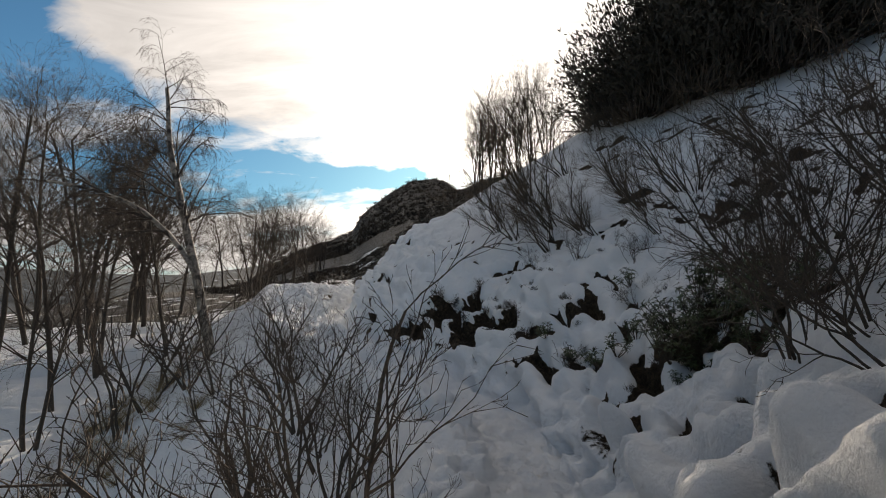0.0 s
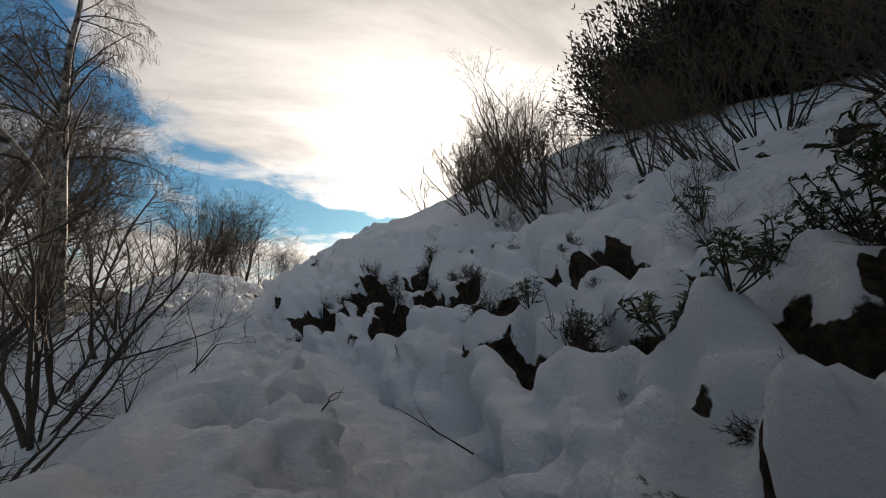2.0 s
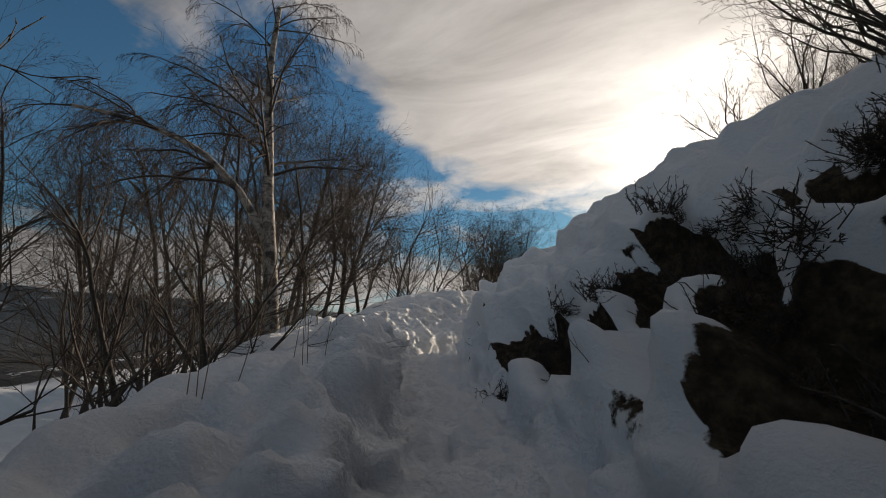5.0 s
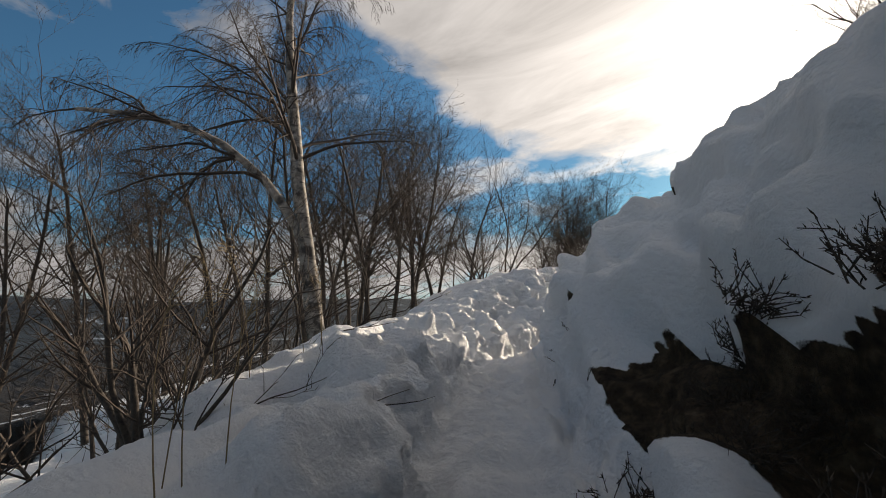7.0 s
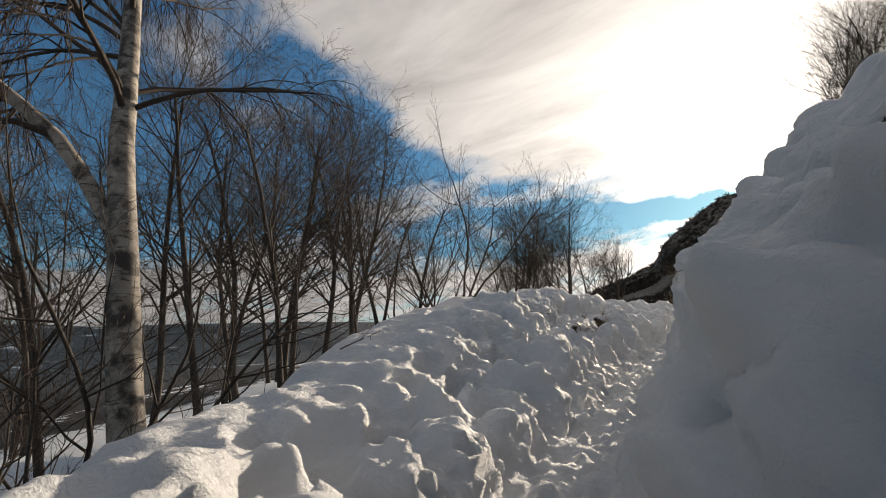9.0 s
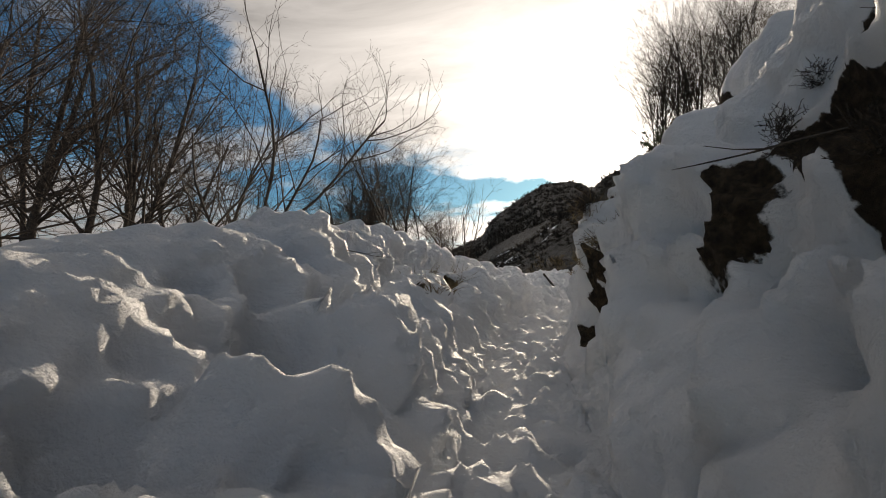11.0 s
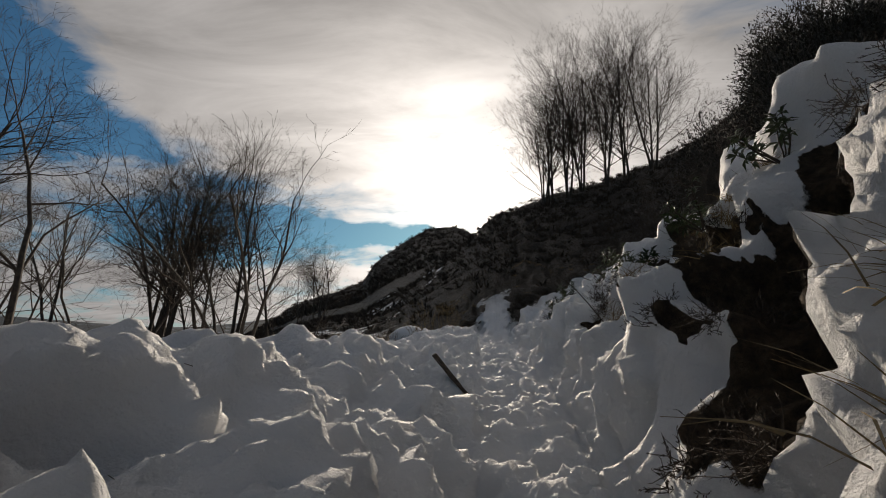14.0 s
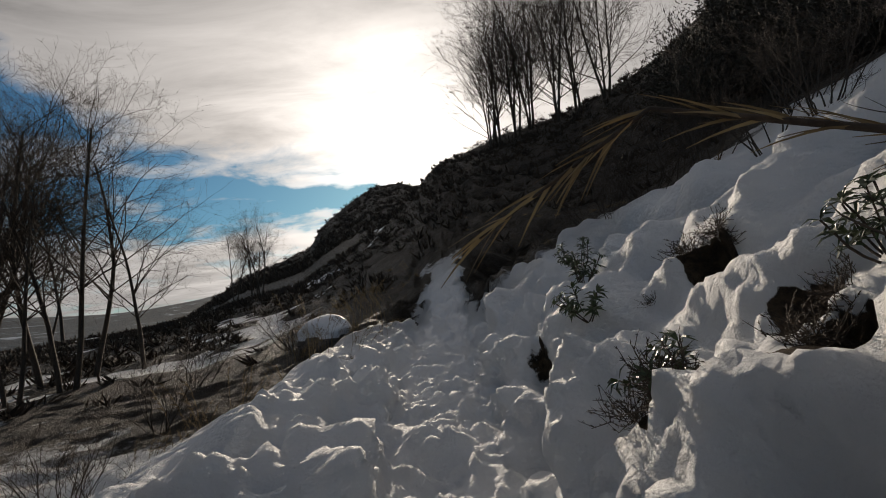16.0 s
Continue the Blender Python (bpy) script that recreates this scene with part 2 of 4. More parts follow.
# the middle of the trodden path: metres along y, its x and its z
LINE = [at(*p) for p in ((0.0, -0.4, -0.0300), (0.0, -0.08, -0.0240), (0.0, 0.0, -0.0268), (0.0072, 0.0389, -0.0453), (0.0142, 0.073, -0.0596), (0.0207, 0.1044, -0.0723), (0.0268, 0.1376, -0.0821), (0.0316, 0.167, -0.0852),
    (0.0322, 0.1984, -0.0860), (0.0301, 0.2282, -0.0885), (0.0271, 0.2577, -0.0888), (0.0167, 0.2901, -0.0896), (-0.002, 0.335, -0.0884), (-0.0194, 0.3726, -0.0862), (-0.0548, 0.4239, -0.0851), (-0.0887, 0.4753, -0.0832), (-0.1136, 0.521, -0.0876),
    (-0.126, 0.58, -0.0919), (-0.132, 0.65, -0.0915), (-0.138, 0.72, -0.0910), (-0.136, 0.79, -0.0890), (-0.126, 0.85, -0.0875), (-0.120, 0.92, -0.0845), (-0.117, 1.0, -0.0820), (-0.113, 1.1, -0.0810), (-0.10, 1.25, -0.0820), (-0.08, 1.5, -0.0840), (0.0, 2.2, -0.1000))]
LY, LX, LZ = (np.array([p[k] for p in LINE]) for k in (1, 0, 2))


def smooth_interp(y, xs, vs):
    """Hermite curve through knots."""
    m = np.gradient(vs, xs)
    i = np.clip(np.searchsorted(xs, y) - 1, 0, len(xs) - 2)
    h = xs[i + 1] - xs[i]
    t = np.clip((y - xs[i]) / h, 0, 1)
    return (2 * t**3 - 3 * t**2 + 1) * vs[i] + (t**3 - 2 * t**2 + t) * h * m[i] + (-2 * t**3 + 3 * t**2) * vs[i + 1] + (t**3 - t**2) * h * m[i + 1]


def path_x(y):
    return smooth_interp(np.asarray(y, float), LY, LX)


def path_z(y):
    return smooth_interp(np.asarray(y, float), LY, LZ)


def along(points, y):
    """A value that changes along the walk: pairs of (walk lengths, value)."""
    k = np.array(points)
    return np.interp(np.asarray(y, float), k[:, 0] * METRES, k[:, 1])


# skyline of the hills ahead, seen from the end of the walk: degrees to the right, degrees up
VIEW = at(-0.12, 0.944, -0.044)
HILL = ((-90, -12), (-60, -6), (-37, -1.0), (-29, 0.4), (-23, 2), (-18, 5.6), (-10.5, 8.6), (-9.4, 10.6), (-7.1, 12.4), (-3, 14.9), (-0.4, 15.1), (1.5, 14.6), (5, 13), (12, 10), (30, 5), (90, 0))
NEAR_HILL = ((-90, -12), (-30, -3), (-14, 3), (-6, 8), (0, 12.5), (2, 14.6), (5, 17), (13, 19.2), (20, 20.3), (28, 22.7), (36, 27), (50, 33), (75, 30), (110, 5))

# hollows in the bank where dark soil shows, its colour also painting in the shadow of some ledges and undercuts: walk
# lengths along, metres to the right, half length, half width, depth
HOLLOWS = ((0.443, 0.80, 0.50, 0.24, 0.34), (0.482, 0.72, 0.22, 0.16, 0.26), (0.425, 1.6, 0.55, 0.34, 0.35), (0.40, 1.75, 0.50, 0.40, 0.35), (0.372, 1.18, 0.55, 0.34, 0.38), (0.345, 1.4, 0.35, 0.28, 0.32), (0.428, 0.98, 0.40, 0.20, 0.30), (0.195, 2.0, 0.42, 0.35, 0.22), (0.257, 1.3, 0.22, 0.18, 0.12),
    (0.635, 1.2, 0.65, 0.15, 0.22), (0.70, 0.58, 0.32, 0.13, 0.30), (0.716, 0.80, 0.25, 0.12, 0.25), (0.692, 0.90, 0.2, 0.1, 0.2), (0.752, 1.25, 0.3, 0.22, 0.25), (0.785, 0.70, 0.36, 0.22, 0.32), (0.832, 0.78, 0.35, 0.24, 0.35), (0.842, 1.3, 0.42, 0.32, 0.35), (0.80, 1.2, 0.3, 0.2, 0.25), (0.857, 0.95, 0.45, 0.25, 0.30), (0.885, 1.05, 0.55, 0.36, 0.40), (0.918, 0.80, 0.40, 0.20, 0.30), (0.908, 1.55, 0.45, 0.40, 0.35),
    (0.941, 0.86, 0.28, 0.16, 0.30), (0.984, 1.15, 0.18, 0.12, 0.25), (0.998, 0.84, 0.14, 0.12, 0.15), (0.995, 1.3, 0.16, 0.12, 0.15), (1.03, 1.6, 0.2, 0.2, 0.15), (0.31, 1.35, 0.2, 0.18, 0.15), (0.335, 1.5, 0.16, 0.14, 0.12), (0.29, 1.9, 0.16, 0.14, 0.12))
LEFT_HOLLOWS = ((0.755, -0.95, 0.13, 0.13, 0.28), (0.727, -0.98, 0.15, 0.15, 0.32), (0.697, -0.95, 0.2, 0.14, 0.28), (0.787, -1.1, 0.18, 0.14, 0.28), (0.768, -0.9, 0.08, 0.08, 0.20))


def height(x, y, fine=True):
    """Height of the ground, and how bare of snow, how heathy and how trodden it is."""
    x, y = np.asarray(x, float), np.asarray(y, float)
    s = y / METRES
    u = x - path_x(y)
    zf = path_z(y)
    trench = along(((-0.3, 0.34), (0.2, 0.36), (0.5, 0.30), (1.1, 0.26), (1.6, 0.35)), y)
    # bank on the uphill side
    wall = along(((-0.3, 0.35), (0.1, 0.38), (0.22, 0.48), (0.3, 0.42), (0.36, 0.46), (0.42, 0.22), (0.46, 0.42), (0.5, 0.52), (0.6, 0.70), (0.7, 0.90), (0.75, 0.88), (0.9, 0.60), (1.0, 0.35), (1.2, 0.2)), y)
    slope = along(((-0.3, 0.85), (0.1, 0.85), (0.25, 0.78), (0.34, 0.98), (0.42, 0.76), (0.5, 0.76), (0.6, 0.97), (0.74, 1.28), (0.85, 1.15), (0.95, 0.75), (1.1, 0.58), (1.5, 0.5)), y)
    upper = along(((-0.3, 0.75), (0.15, 0.72), (0.25, 0.66), (0.42, 0.48), (0.55, 0.50), (0.7, 0.60), (0.85, 0.55), (1.0, 0.5), (1.5, 0.45)), y)
    berm = along(((-0.3, 0.05), (0.1, 0.12), (0.2, 0.30), (0.26, 0.40), (0.34, 0.34), (0.42, 0.40), (0.47, 0.44), (0.55, 0.56), (0.62, 0.95), (0.68, 1.22), (0.74, 1.28), (0.80, 1.0), (0.87, 0.68), (0.93, 0.45), (1.0, 0.25), (1.15, 0.12), (1.4, 0.1)), y)
    edge = along(((-0.3, 0.6), (0.1, 0.6), (0.2, 0.8), (0.28, 1.0), (0.35, 1.3), (0.42, 1.6), (0.5, 1.6), (0.57, 1.8), (0.62, 2.5), (0.70, 3.0), (0.8, 3.4), (0.92, 2.4), (1.0, 1.3), (1.1, 1.0), (1.4, 1.2)), y)
    high = step(0.42, 0.6, s) * (1 - step(0.95, 1.05, s))

    def profile(u):
        ur = np.maximum(u - trench - 0.05, 0)
        top = np.minimum(ur, 1.9)
        bank = wall * step(0.0, along(((0.3, 0.55), (0.5, 0.48), (0.62, 0.34)), y), ur) + slope * np.maximum(top - 0.18, 0) + upper * np.clip(ur - 1.9, 0, 22) + 0.2 * np.clip(ur - 24, 0, 60) - 0.06 * step(0, 0.2, ur)
        # berm on the downhill side, then the fall to the lower field
        ul = np.maximum(-u - trench, 0)
        fall = np.maximum(ul - edge, 0)
        drop = 0.66 * np.clip(fall, 0, 6.0) * step(0, 1.0, fall) + 0.03 * np.clip(fall - 6, 0, 12) + 0.45 * np.clip(fall - 18, 0, 170) + 0.02 * np.clip(fall - 188, 0, 500)
        left = berm * ((1 - 0.5 * high) * step(0.0, 0.45, ul) + 0.5 * high * step(0.75, 1.35, ul)) - drop
        return ur, ul, bank, left

    ur, ul, bank, left = profile(u)
    p1, p0 = profile(u + 0.04), profile(u - 0.04)
    grade = np.clip((np.where(u > -0.04, p1[2], p1[3]) - np.where(u > 0.04, p0[2], p0[3])) / 0.08, -4, 4)
    tilt = np.sqrt(1 + grade * grade)
    z = zf + np.where(u > 0, bank, left)
    # rolling far ground and the hills ahead
    dx, dy = x - VIEW.x, y - VIEW.y
    r, az = np.hypot(dx, dy), np.degrees(np.arctan2(dx, dy))
    for table, dist, amp in ((HILL, 260.0, 0.013), (NEAR_HILL, 52.0, 0.016)):
        k = np.array(table)
        q = r / dist
        up = np.tan(np.radians(np.interp(az, k[:, 0], k[:, 1]))) * dist + VIEW.z - zf + 1.5
        rise = zf - 1.5 + up * np.where(q < 1, np.clip(q, 0, 1) ** 1.5, 1 - 0.3 * step(1.0, 3.0, q))
        rise = rise + dist * amp * fbm(x / (dist * 0.05), y / (dist * 0.05), 71, 6, 0.68) * step(0.3, 0.8, q)
        z = np.maximum(z, np.where((np.abs(az) < 110) & (r > 4), rise, -1e4))
    # mountains across the valley
    rr = np.hypot(x, y)
    z = z + step(900, 2400, rr) * step(0, -600, u) * (150 + 70 * fbm(x / 500, y / 500, 5, 5))
    near = 1 - step(10, 30, np.abs(u))
    bare, shift = np.zeros(z.shape), np.zeros(z.shape)
    if fine:
        # snowed-over tussocks and pillows on the bank, pushed out along its slope
        right = step(0.1, 0.7, ur)
        pillow = along(((-0.3, 0.0), (0.3, 0.1), (0.45, 0.2), (0.6, 0.45), (0.72, 0.9), (1.3, 0.7)), y)
        base = np.where(u > 0, bank, -left) * 0.9 * near
        xs = x + np.clip(base, -6, 8)
        wx, wy = xs + 0.12 * fbm(xs / 0.4, y / 0.4, 13, 2), y + 0.12 * fbm(xs / 0.4, y / 0.4, 14, 2)
        d, tag = cells(wx / 0.52, wy / 0.52, 11)
        d2, tag2 = cells(wx / 0.27 + 3, wy / 0.27, 23)
        d1, tag1 = cells(wx / 1.25 + 8, wy / 1.1, 17)
        small = 0.36 * (0.4 - 1.4 * d * d) * (0.4 + 1.1 * tag) + 0.16 * (0.4 - 1.4 * d2 * d2) * (0.3 + 1.2 * tag2)
        large = 0.68 * (0.4 - 1.3 * d1 * d1) * (0.5 + tag1) + 0.6 * small + 0.08 * fbm(xs / 0.3, y / 0.3, 33, 3)
        small = small * along(((0.05, 0.8), (0.12, 1.5), (0.42, 1.45), (0.55, 1.4), (0.7, 1.2)), y)
        lump = (1 - pillow) * small + pillow * large + 0.20 * fbm(xs / 1.9, y / 1.9, 31, 3)
        lump = lump * near * right * (1 - 0.6 * step(2.2, 4.5, ur) * step(0.4, 0.5, s))
        z, shift = z + lump / tilt, shift - lump * grade / tilt
        crack = np.where(pillow > 0.5, step(0.54, 0.66, d1), step(0.44, 0.58, d))
        gap = crack * right * near * step(0.05, 0.3, fbm(x / 1.3, y / 1.3, 41, 4, 0.6) + along(((-0.3, 0.30), (0.3, 0.24), (0.38, 0.10), (0.44, -0.05), (0.6, -0.1), (0.68, 0.06), (0.8, 0.12), (1.0, 0.12), (1.2, 0.2)), y))
        z = z - 0.10 * gap
        bare = np.maximum(bare, gap)
        # trodden floor and trampled berm
        tread = np.exp(-(u / (trench * 1.15)) ** 4)
        d3, tag3 = cells(x / 0.30, y / 0.24, 51)
        d4, _ = cells(x / 0.13, y / 0.11, 53)
        crumb = fbm(xs / 0.22, y / 0.18, 56, 4, 0.7)
        z = z + tread * (0.11 * (0.3 - 1.3 * d3 * d3) + 0.05 * (0.3 - 1.4 * d4 * d4) + 0.05 * fbm(x / 0.6, y / 0.6, 55, 3) + 0.09 * crumb)
        calm = 1 - step(0.62, 0.70, s) * (1 - step(0.98, 1.05, s))
        side = step(0.02, 0.25, ul) * (1 - 0.7 * calm * step(0.8, 1.4, ul)) * (1 - step(1.6, 3.0, ul))
        crag = along(((-0.3, 1.2), (0.3, 1.4), (0.5, 1.3), (0.65, 1.15), (1.2, 1.25)), y)
        d5, tag5 = cells(wx / 0.5, wy / 0.46, 61)
        d6, tag6 = cells(wx / 0.2, wy / 0.2, 62)
        d7, tag7 = cells(wx / 0.55 + 5, wy / 0.5, 64)
        dents = -0.26 * step(0.60, 0.48, tag7) * (1 - step(0.18, 0.42, d7)) + 0.03 * step(0.3, 0.45, d7) * (1 - step(0.45, 0.6, d7))
        chunk = 0.26 * (0.4 - 1.4 * d5 * d5) * (0.2 + 1.2 * tag5) + 0.10 * (0.4 - 1.4 * d6 * d6) * tag6 + 0.16 * fbm(xs / 0.4, y / 0.4, 63, 5, 0.65) + dents
        z, shift = z + side * crag * chunk / tilt, shift - side * crag * chunk * grade / tilt
        foot = step(0.0, 0.2, ur) * (1 - step(0.5, 1.1, ur))
        z, shift = z + foot * crag * chunk / tilt, shift - foot * crag * chunk * grade / tilt
        z = z + (ul > 0) * step(0.5, 2.5, ul) * near * (0.14 * fbm(x / 1.6, y / 1.6, 69, 4) + 0.06 * fbm(xs / 0.4, y / 0.4, 68, 3) + step(2.5, 5, ul) * 0.22 * (0.4 - 1.4 * d * d) * tag)
        wob = 0.65 * fbm(xs / 0.45, y / 0.45, 81, 4, 0.6)
        for hs, hu, hl, hw, hd in HOLLOWS + LEFT_HOLLOWS:
            e = np.hypot((y - hs * METRES) / hl, (u - hu) / hw) + wob
            inside = 1 - step(0.5, 1.12, e)
            z = z - hd * inside * 0.45
            shift = shift + math.copysign(0.75, hu) * hd * inside
            # soil colour for the hollow; at some ledges it paints in their shadow
            bare = np.maximum(bare, 1 - step(0.85, 1.05, e + 0.25 * fbm(xs / 0.16, y / 0.16, 83, 3)))
    z = z + (1 - near) * 0.6 * fbm(x / 9, y / 9, 91, 4)
    # heath without snow: hillsides ahead, valley sides
    ahead = step(1.12, 1.35, s + 0.05 * fbm(x / 2, y / 2, 93, 4)) * np.maximum(step(0.25, 0.9, np.abs(u) + 0.4 * fbm(x, y, 94, 3)), step(1.42, 1.5, s))
    hillside = step(10, 22, r + 4 * fbm(x / 4, y / 4, 95, 4)) * (dy > 2)
    steep = step(26, 30, ul) + step(7, 11, ur + 2 * fbm(x / 3, y / 3, 96, 3)) * step(0.85, 1.0, s)
    heath = np.clip(np.maximum.reduce([ahead, hillside * (az > -75), steep]), 0, 1)
    heath = np.maximum(heath, step(600, 900, rr))
    patch = step(0.12, 0.35, fbm(x / 2.5, y / 2.5, 97, 5, 0.6)) * step(8, 20, r) * (1 - step(60, 120, r))
    heath = heath * (1 - 0.8 * patch * step(2, 7, ul))
    tr = np.exp(-(u / (trench * 1.1)) ** 4)
    return z, bare, heath, tr, shift, grade / tilt


GRID = {}


def ground():
    def spaced(stops):
        out = [np.array([stops[0][0]])]
        for (a, _), (b, d) in zip(stops, stops[1:]):
            n = max(1, int(round((b - a) / d)))
            out.append(a + (b - a) * np.arange(1, n + 1) / n)
        return np.concatenate(out)

    ys = spaced([(-900, 0), (-120, 60), (-20, 8), (-3, 0.6), (0, 0.15), (5, 0.05), (17, 0.045), (36, 0.036), (44, 0.08), (60, 0.3), (110, 1.2), (240, 4), (320, 2), (900, 30), (4000, 200)])
    us = spaced([(-4000, 0), (-900, 150), (-220, 25), (-120, 5), (-60, 2.5), (-20, 1), (-7, 0.22), (-3, 0.08), (-1.6, 0.04), (-0.2, 0.028), (0.25, 0.03), (0.9, 0.019), (2.0, 0.026), (4, 0.045), (7, 0.12), (14, 0.4), (45, 1.2), (120, 3), (900, 60)])
    yy, uu = np.meshgrid(ys, us, indexing="ij")
    xx = uu + path_x(yy)
    z, bare, heath, tr, shift, lean = height(xx, yy)
    # settle the sharpest creases, as fallen snow does
    for v, times in ((z, 2), (shift, 5)):
        for k in range(times):
            v[1:-1, 1:-1] = 0.25 * v[1:-1, 1:-1] + 0.125 * (v[:-2, 1:-1] + v[2:, 1:-1] + v[1:-1, :-2] + v[1:-1, 2:]) + 0.0625 * (v[:-2, :-2] + v[2:, 2:] + v[:-2, 2:] + v[2:, :-2])
    # crumbs and clods, strongest where feet have broken the crust
    xs = xx + np.clip(np.sign(uu) * 0.9 * (z - path_z(yy)), -6, 8)
    worn = np.exp(-(np.abs(uu + 0.2) / along(((0.5, 1.1), (0.66, 1.9), (0.95, 1.8), (1.1, 1.2)), yy)) ** 4)
    keep = (np.abs(uu) < 9) * (0.30 + 0.25 * step(3.5, 2.0, np.abs(uu)) + 0.55 * worn) * along(((-0.3, 0.9), (0.3, 1.0), (0.5, 1.1), (0.65, 1.35), (1.2, 1.2)), yy)
    dc, tc = cells(xs / 0.15, yy / 0.14, 201)
    clod = (step(0.38, 0.52, tc) * (0.6 - 1.3 * dc * dc) - 0.1) * worn
    ridge = 1 - np.abs(fbm(xs / 0.34, yy / 0.28, 207, 4, 0.62)) * 2.2
    crumb = keep * (0.055 * (ridge - 0.45) * worn + 0.045 * fbm(xs / 0.24, yy / 0.20, 203, 3, 0.6) + 0.032 * fbm(xs / 0.10, yy / 0.09, 205, 3, 0.6) + 0.038 * clod)
    z += crumb * np.sqrt(1 - lean * lean)
    shift -= crumb * lean
    GRID.update(y=ys, u=us, z=z)
    ny, nu = yy.shape
    me = bpy.data.meshes.new("ground")
    me.vertices.add(ny * nu)
    me.vertices.foreach_set("co", np.stack([xx + shift, yy, z], -1).astype(np.float32).ravel())
    i = np.arange(ny * nu).reshape(ny, nu)
    quads = np.stack([i[:-1, :-1], i[:-1, 1:], i[1:, 1:], i[1:, :-1]], -1).reshape(-1, 4)
    me.loops.add(quads.size)
    me.loops.foreach_set("vertex_index", quads.ravel().astype(np.int32))
    me.polygons.add(len(quads))
    me.polygons.foreach_set("loop_start", np.arange(0, quads.size, 4, dtype=np.int32))
    me.polygons.foreach_set("use_smooth", np.ones(len(quads), bool))
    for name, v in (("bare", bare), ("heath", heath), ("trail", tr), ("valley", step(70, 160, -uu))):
        a = me.attributes.new(name, "FLOAT", "POINT")
        a.data.foreach_set("value", v.astype(np.float32).ravel())
    me.update(calc_edges=True)
    me.materials.append(GROUND)
    return tagged(new("ground", me), "deep trodden snow over a heathy hillside", "ground", kind="structure")


ground()


def ground_z(x, y):
    """Height of the built ground at one place."""
    ys, us, z = GRID["y"], GRID["u"], GRID["z"]
    u = x - float(path_x(y))
    i, j = (int(np.clip(np.searchsorted(k, v) - 1, 0, len(k) - 2)) for k, v in ((ys, y), (us, u)))
    a, b = (y - ys[i]) / (ys[i + 1] - ys[i]), (u - us[j]) / (us[j + 1] - us[j])
    return float((z[i, j] * (1 - b) + z[i, j + 1] * b) * (1 - a) + (z[i + 1, j] * (1 - b) + z[i + 1, j + 1] * b) * a)


def spot(s, u):
    """World place on the ground: walk lengths along, metres to the right of the path."""
    y = s * METRES
    x = float(path_x(y)) + u
    return Vector((x, y, ground_z(x, y)))

# ---------------------------------------------------------------- woody plants
class Tubes:
    """Collects tapered tubes into one mesh."""

    def __init__(self):
        self.v, self.f = [], []

    def add(self, pts, radii, sides):
        base, n = len(self.v), len(pts)
        ref = Vector((0.31, 0.17, 0.93)).normalized()
        for i, (p, r) in enumerate(zip(pts, radii)):
            d = (pts[min(i + 1, n - 1)] - pts[max(i - 1, 0)]).normalized()
            a = d.cross(ref)
            a = a.normalized() if a.length > 1e-4 else Vector((1, 0, 0))
            b = d.cross(a)
            for k in range(sides):
                w = 2 * math.pi * k / sides
                self.v.append(p + a * (r * math.cos(w)) + b * (r * math.sin(w)))
        for i in range(n - 1):
            for k in range(sides):
                a, b = base + i * sides + k, base + i * sides + (k + 1) % sides
                self.f.append((a, b, b + sides, a + sides))

    def mesh(self, name, material):
        me = bpy.data.meshes.new(name)
        me.from_pydata([tuple(p) for p in self.v], [], self.f)
        me.polygons.foreach_set("use_smooth", [True] * len(me.polygons))
        me.materials.append(material)
        return me


def part_mesh(name, me, parent, label="", kind=""):
    ob = new(name, me)
    ob.parent = parent
    return tagged(ob, label=label, kind=kind)


def rand_dir(rng, d, spread):
    v = Vector((rng.gauss(0, 1), rng.gauss(0, 1), rng.gauss(0, 1)))
    v = (v - d * v.dot(d)).normalized()
    return (d * math.cos(spread) + v * math.sin(spread)).normalized()


def grow(rng, out, p, d, length, r0, level, spec, low=0.3):
    """One branch and those on it. spec: levels of (children, spread, length ratio, radius ratio, wobble, lift, sides, steps)."""
    children, spread, lr, rr, wobble, lift, sides, steps = spec[level]
    pts, radii = [p.copy()], [r0]
    seg = length / steps
    last = level + 1 >= len(spec)
    tip = 0.25 if last else 0.35
    for i in range(steps):
        d = (d + Vector((rng.gauss(0, wobble), rng.gauss(0, wobble), rng.gauss(0, wobble) + lift / steps))).normalized()
        p = p + d * seg
        pts.append(p.copy())
        radii.append(r0 * (1 - (1 - tip) * (i + 1) / steps))
    out[min(level, len(out) - 1)].add(pts, radii, sides)
    if last:
        return pts
    for c in range(children):
        f = rng.uniform(0.25 if level else low, 1.0) if c else 1.0
        i = min(int(f * steps), steps - 1)
        q = pts[i].lerp(pts[i + 1], f * steps - i)
        dd = (pts[i + 1] - pts[i]).normalized()
        ln = length * lr * rng.uniform(0.7, 1.2) * (1.15 - 0.5 * f)
        grow(rng, out, q, rand_dir(rng, dd, spread * rng.uniform(0.6, 1.3)), ln, max(radii[i] * rr, 0.0033), level + 1, spec)
    return pts


def woody(name, seed, spec, stems, materials, label, category, group="", low=0.3):
    """A bare tree or bush. stems: (offset, direction, length, radius). The first mesh holds the trunks, the second the branches."""
    rng = random.Random(seed)
    out = [Tubes(), Tubes()]
    root = tagged(new(name), label, category, group)
    for off, d, ln, r in stems:
        grow(rng, out, Vector(off), Vector(d).normalized(), ln, r, 0, spec, low)
    part_mesh("trunk", out[0].mesh("trunk", materials[0]), root)
    part_mesh("crown", out[1].mesh("crown", materials[1]), root, kind="stuff")
    return root


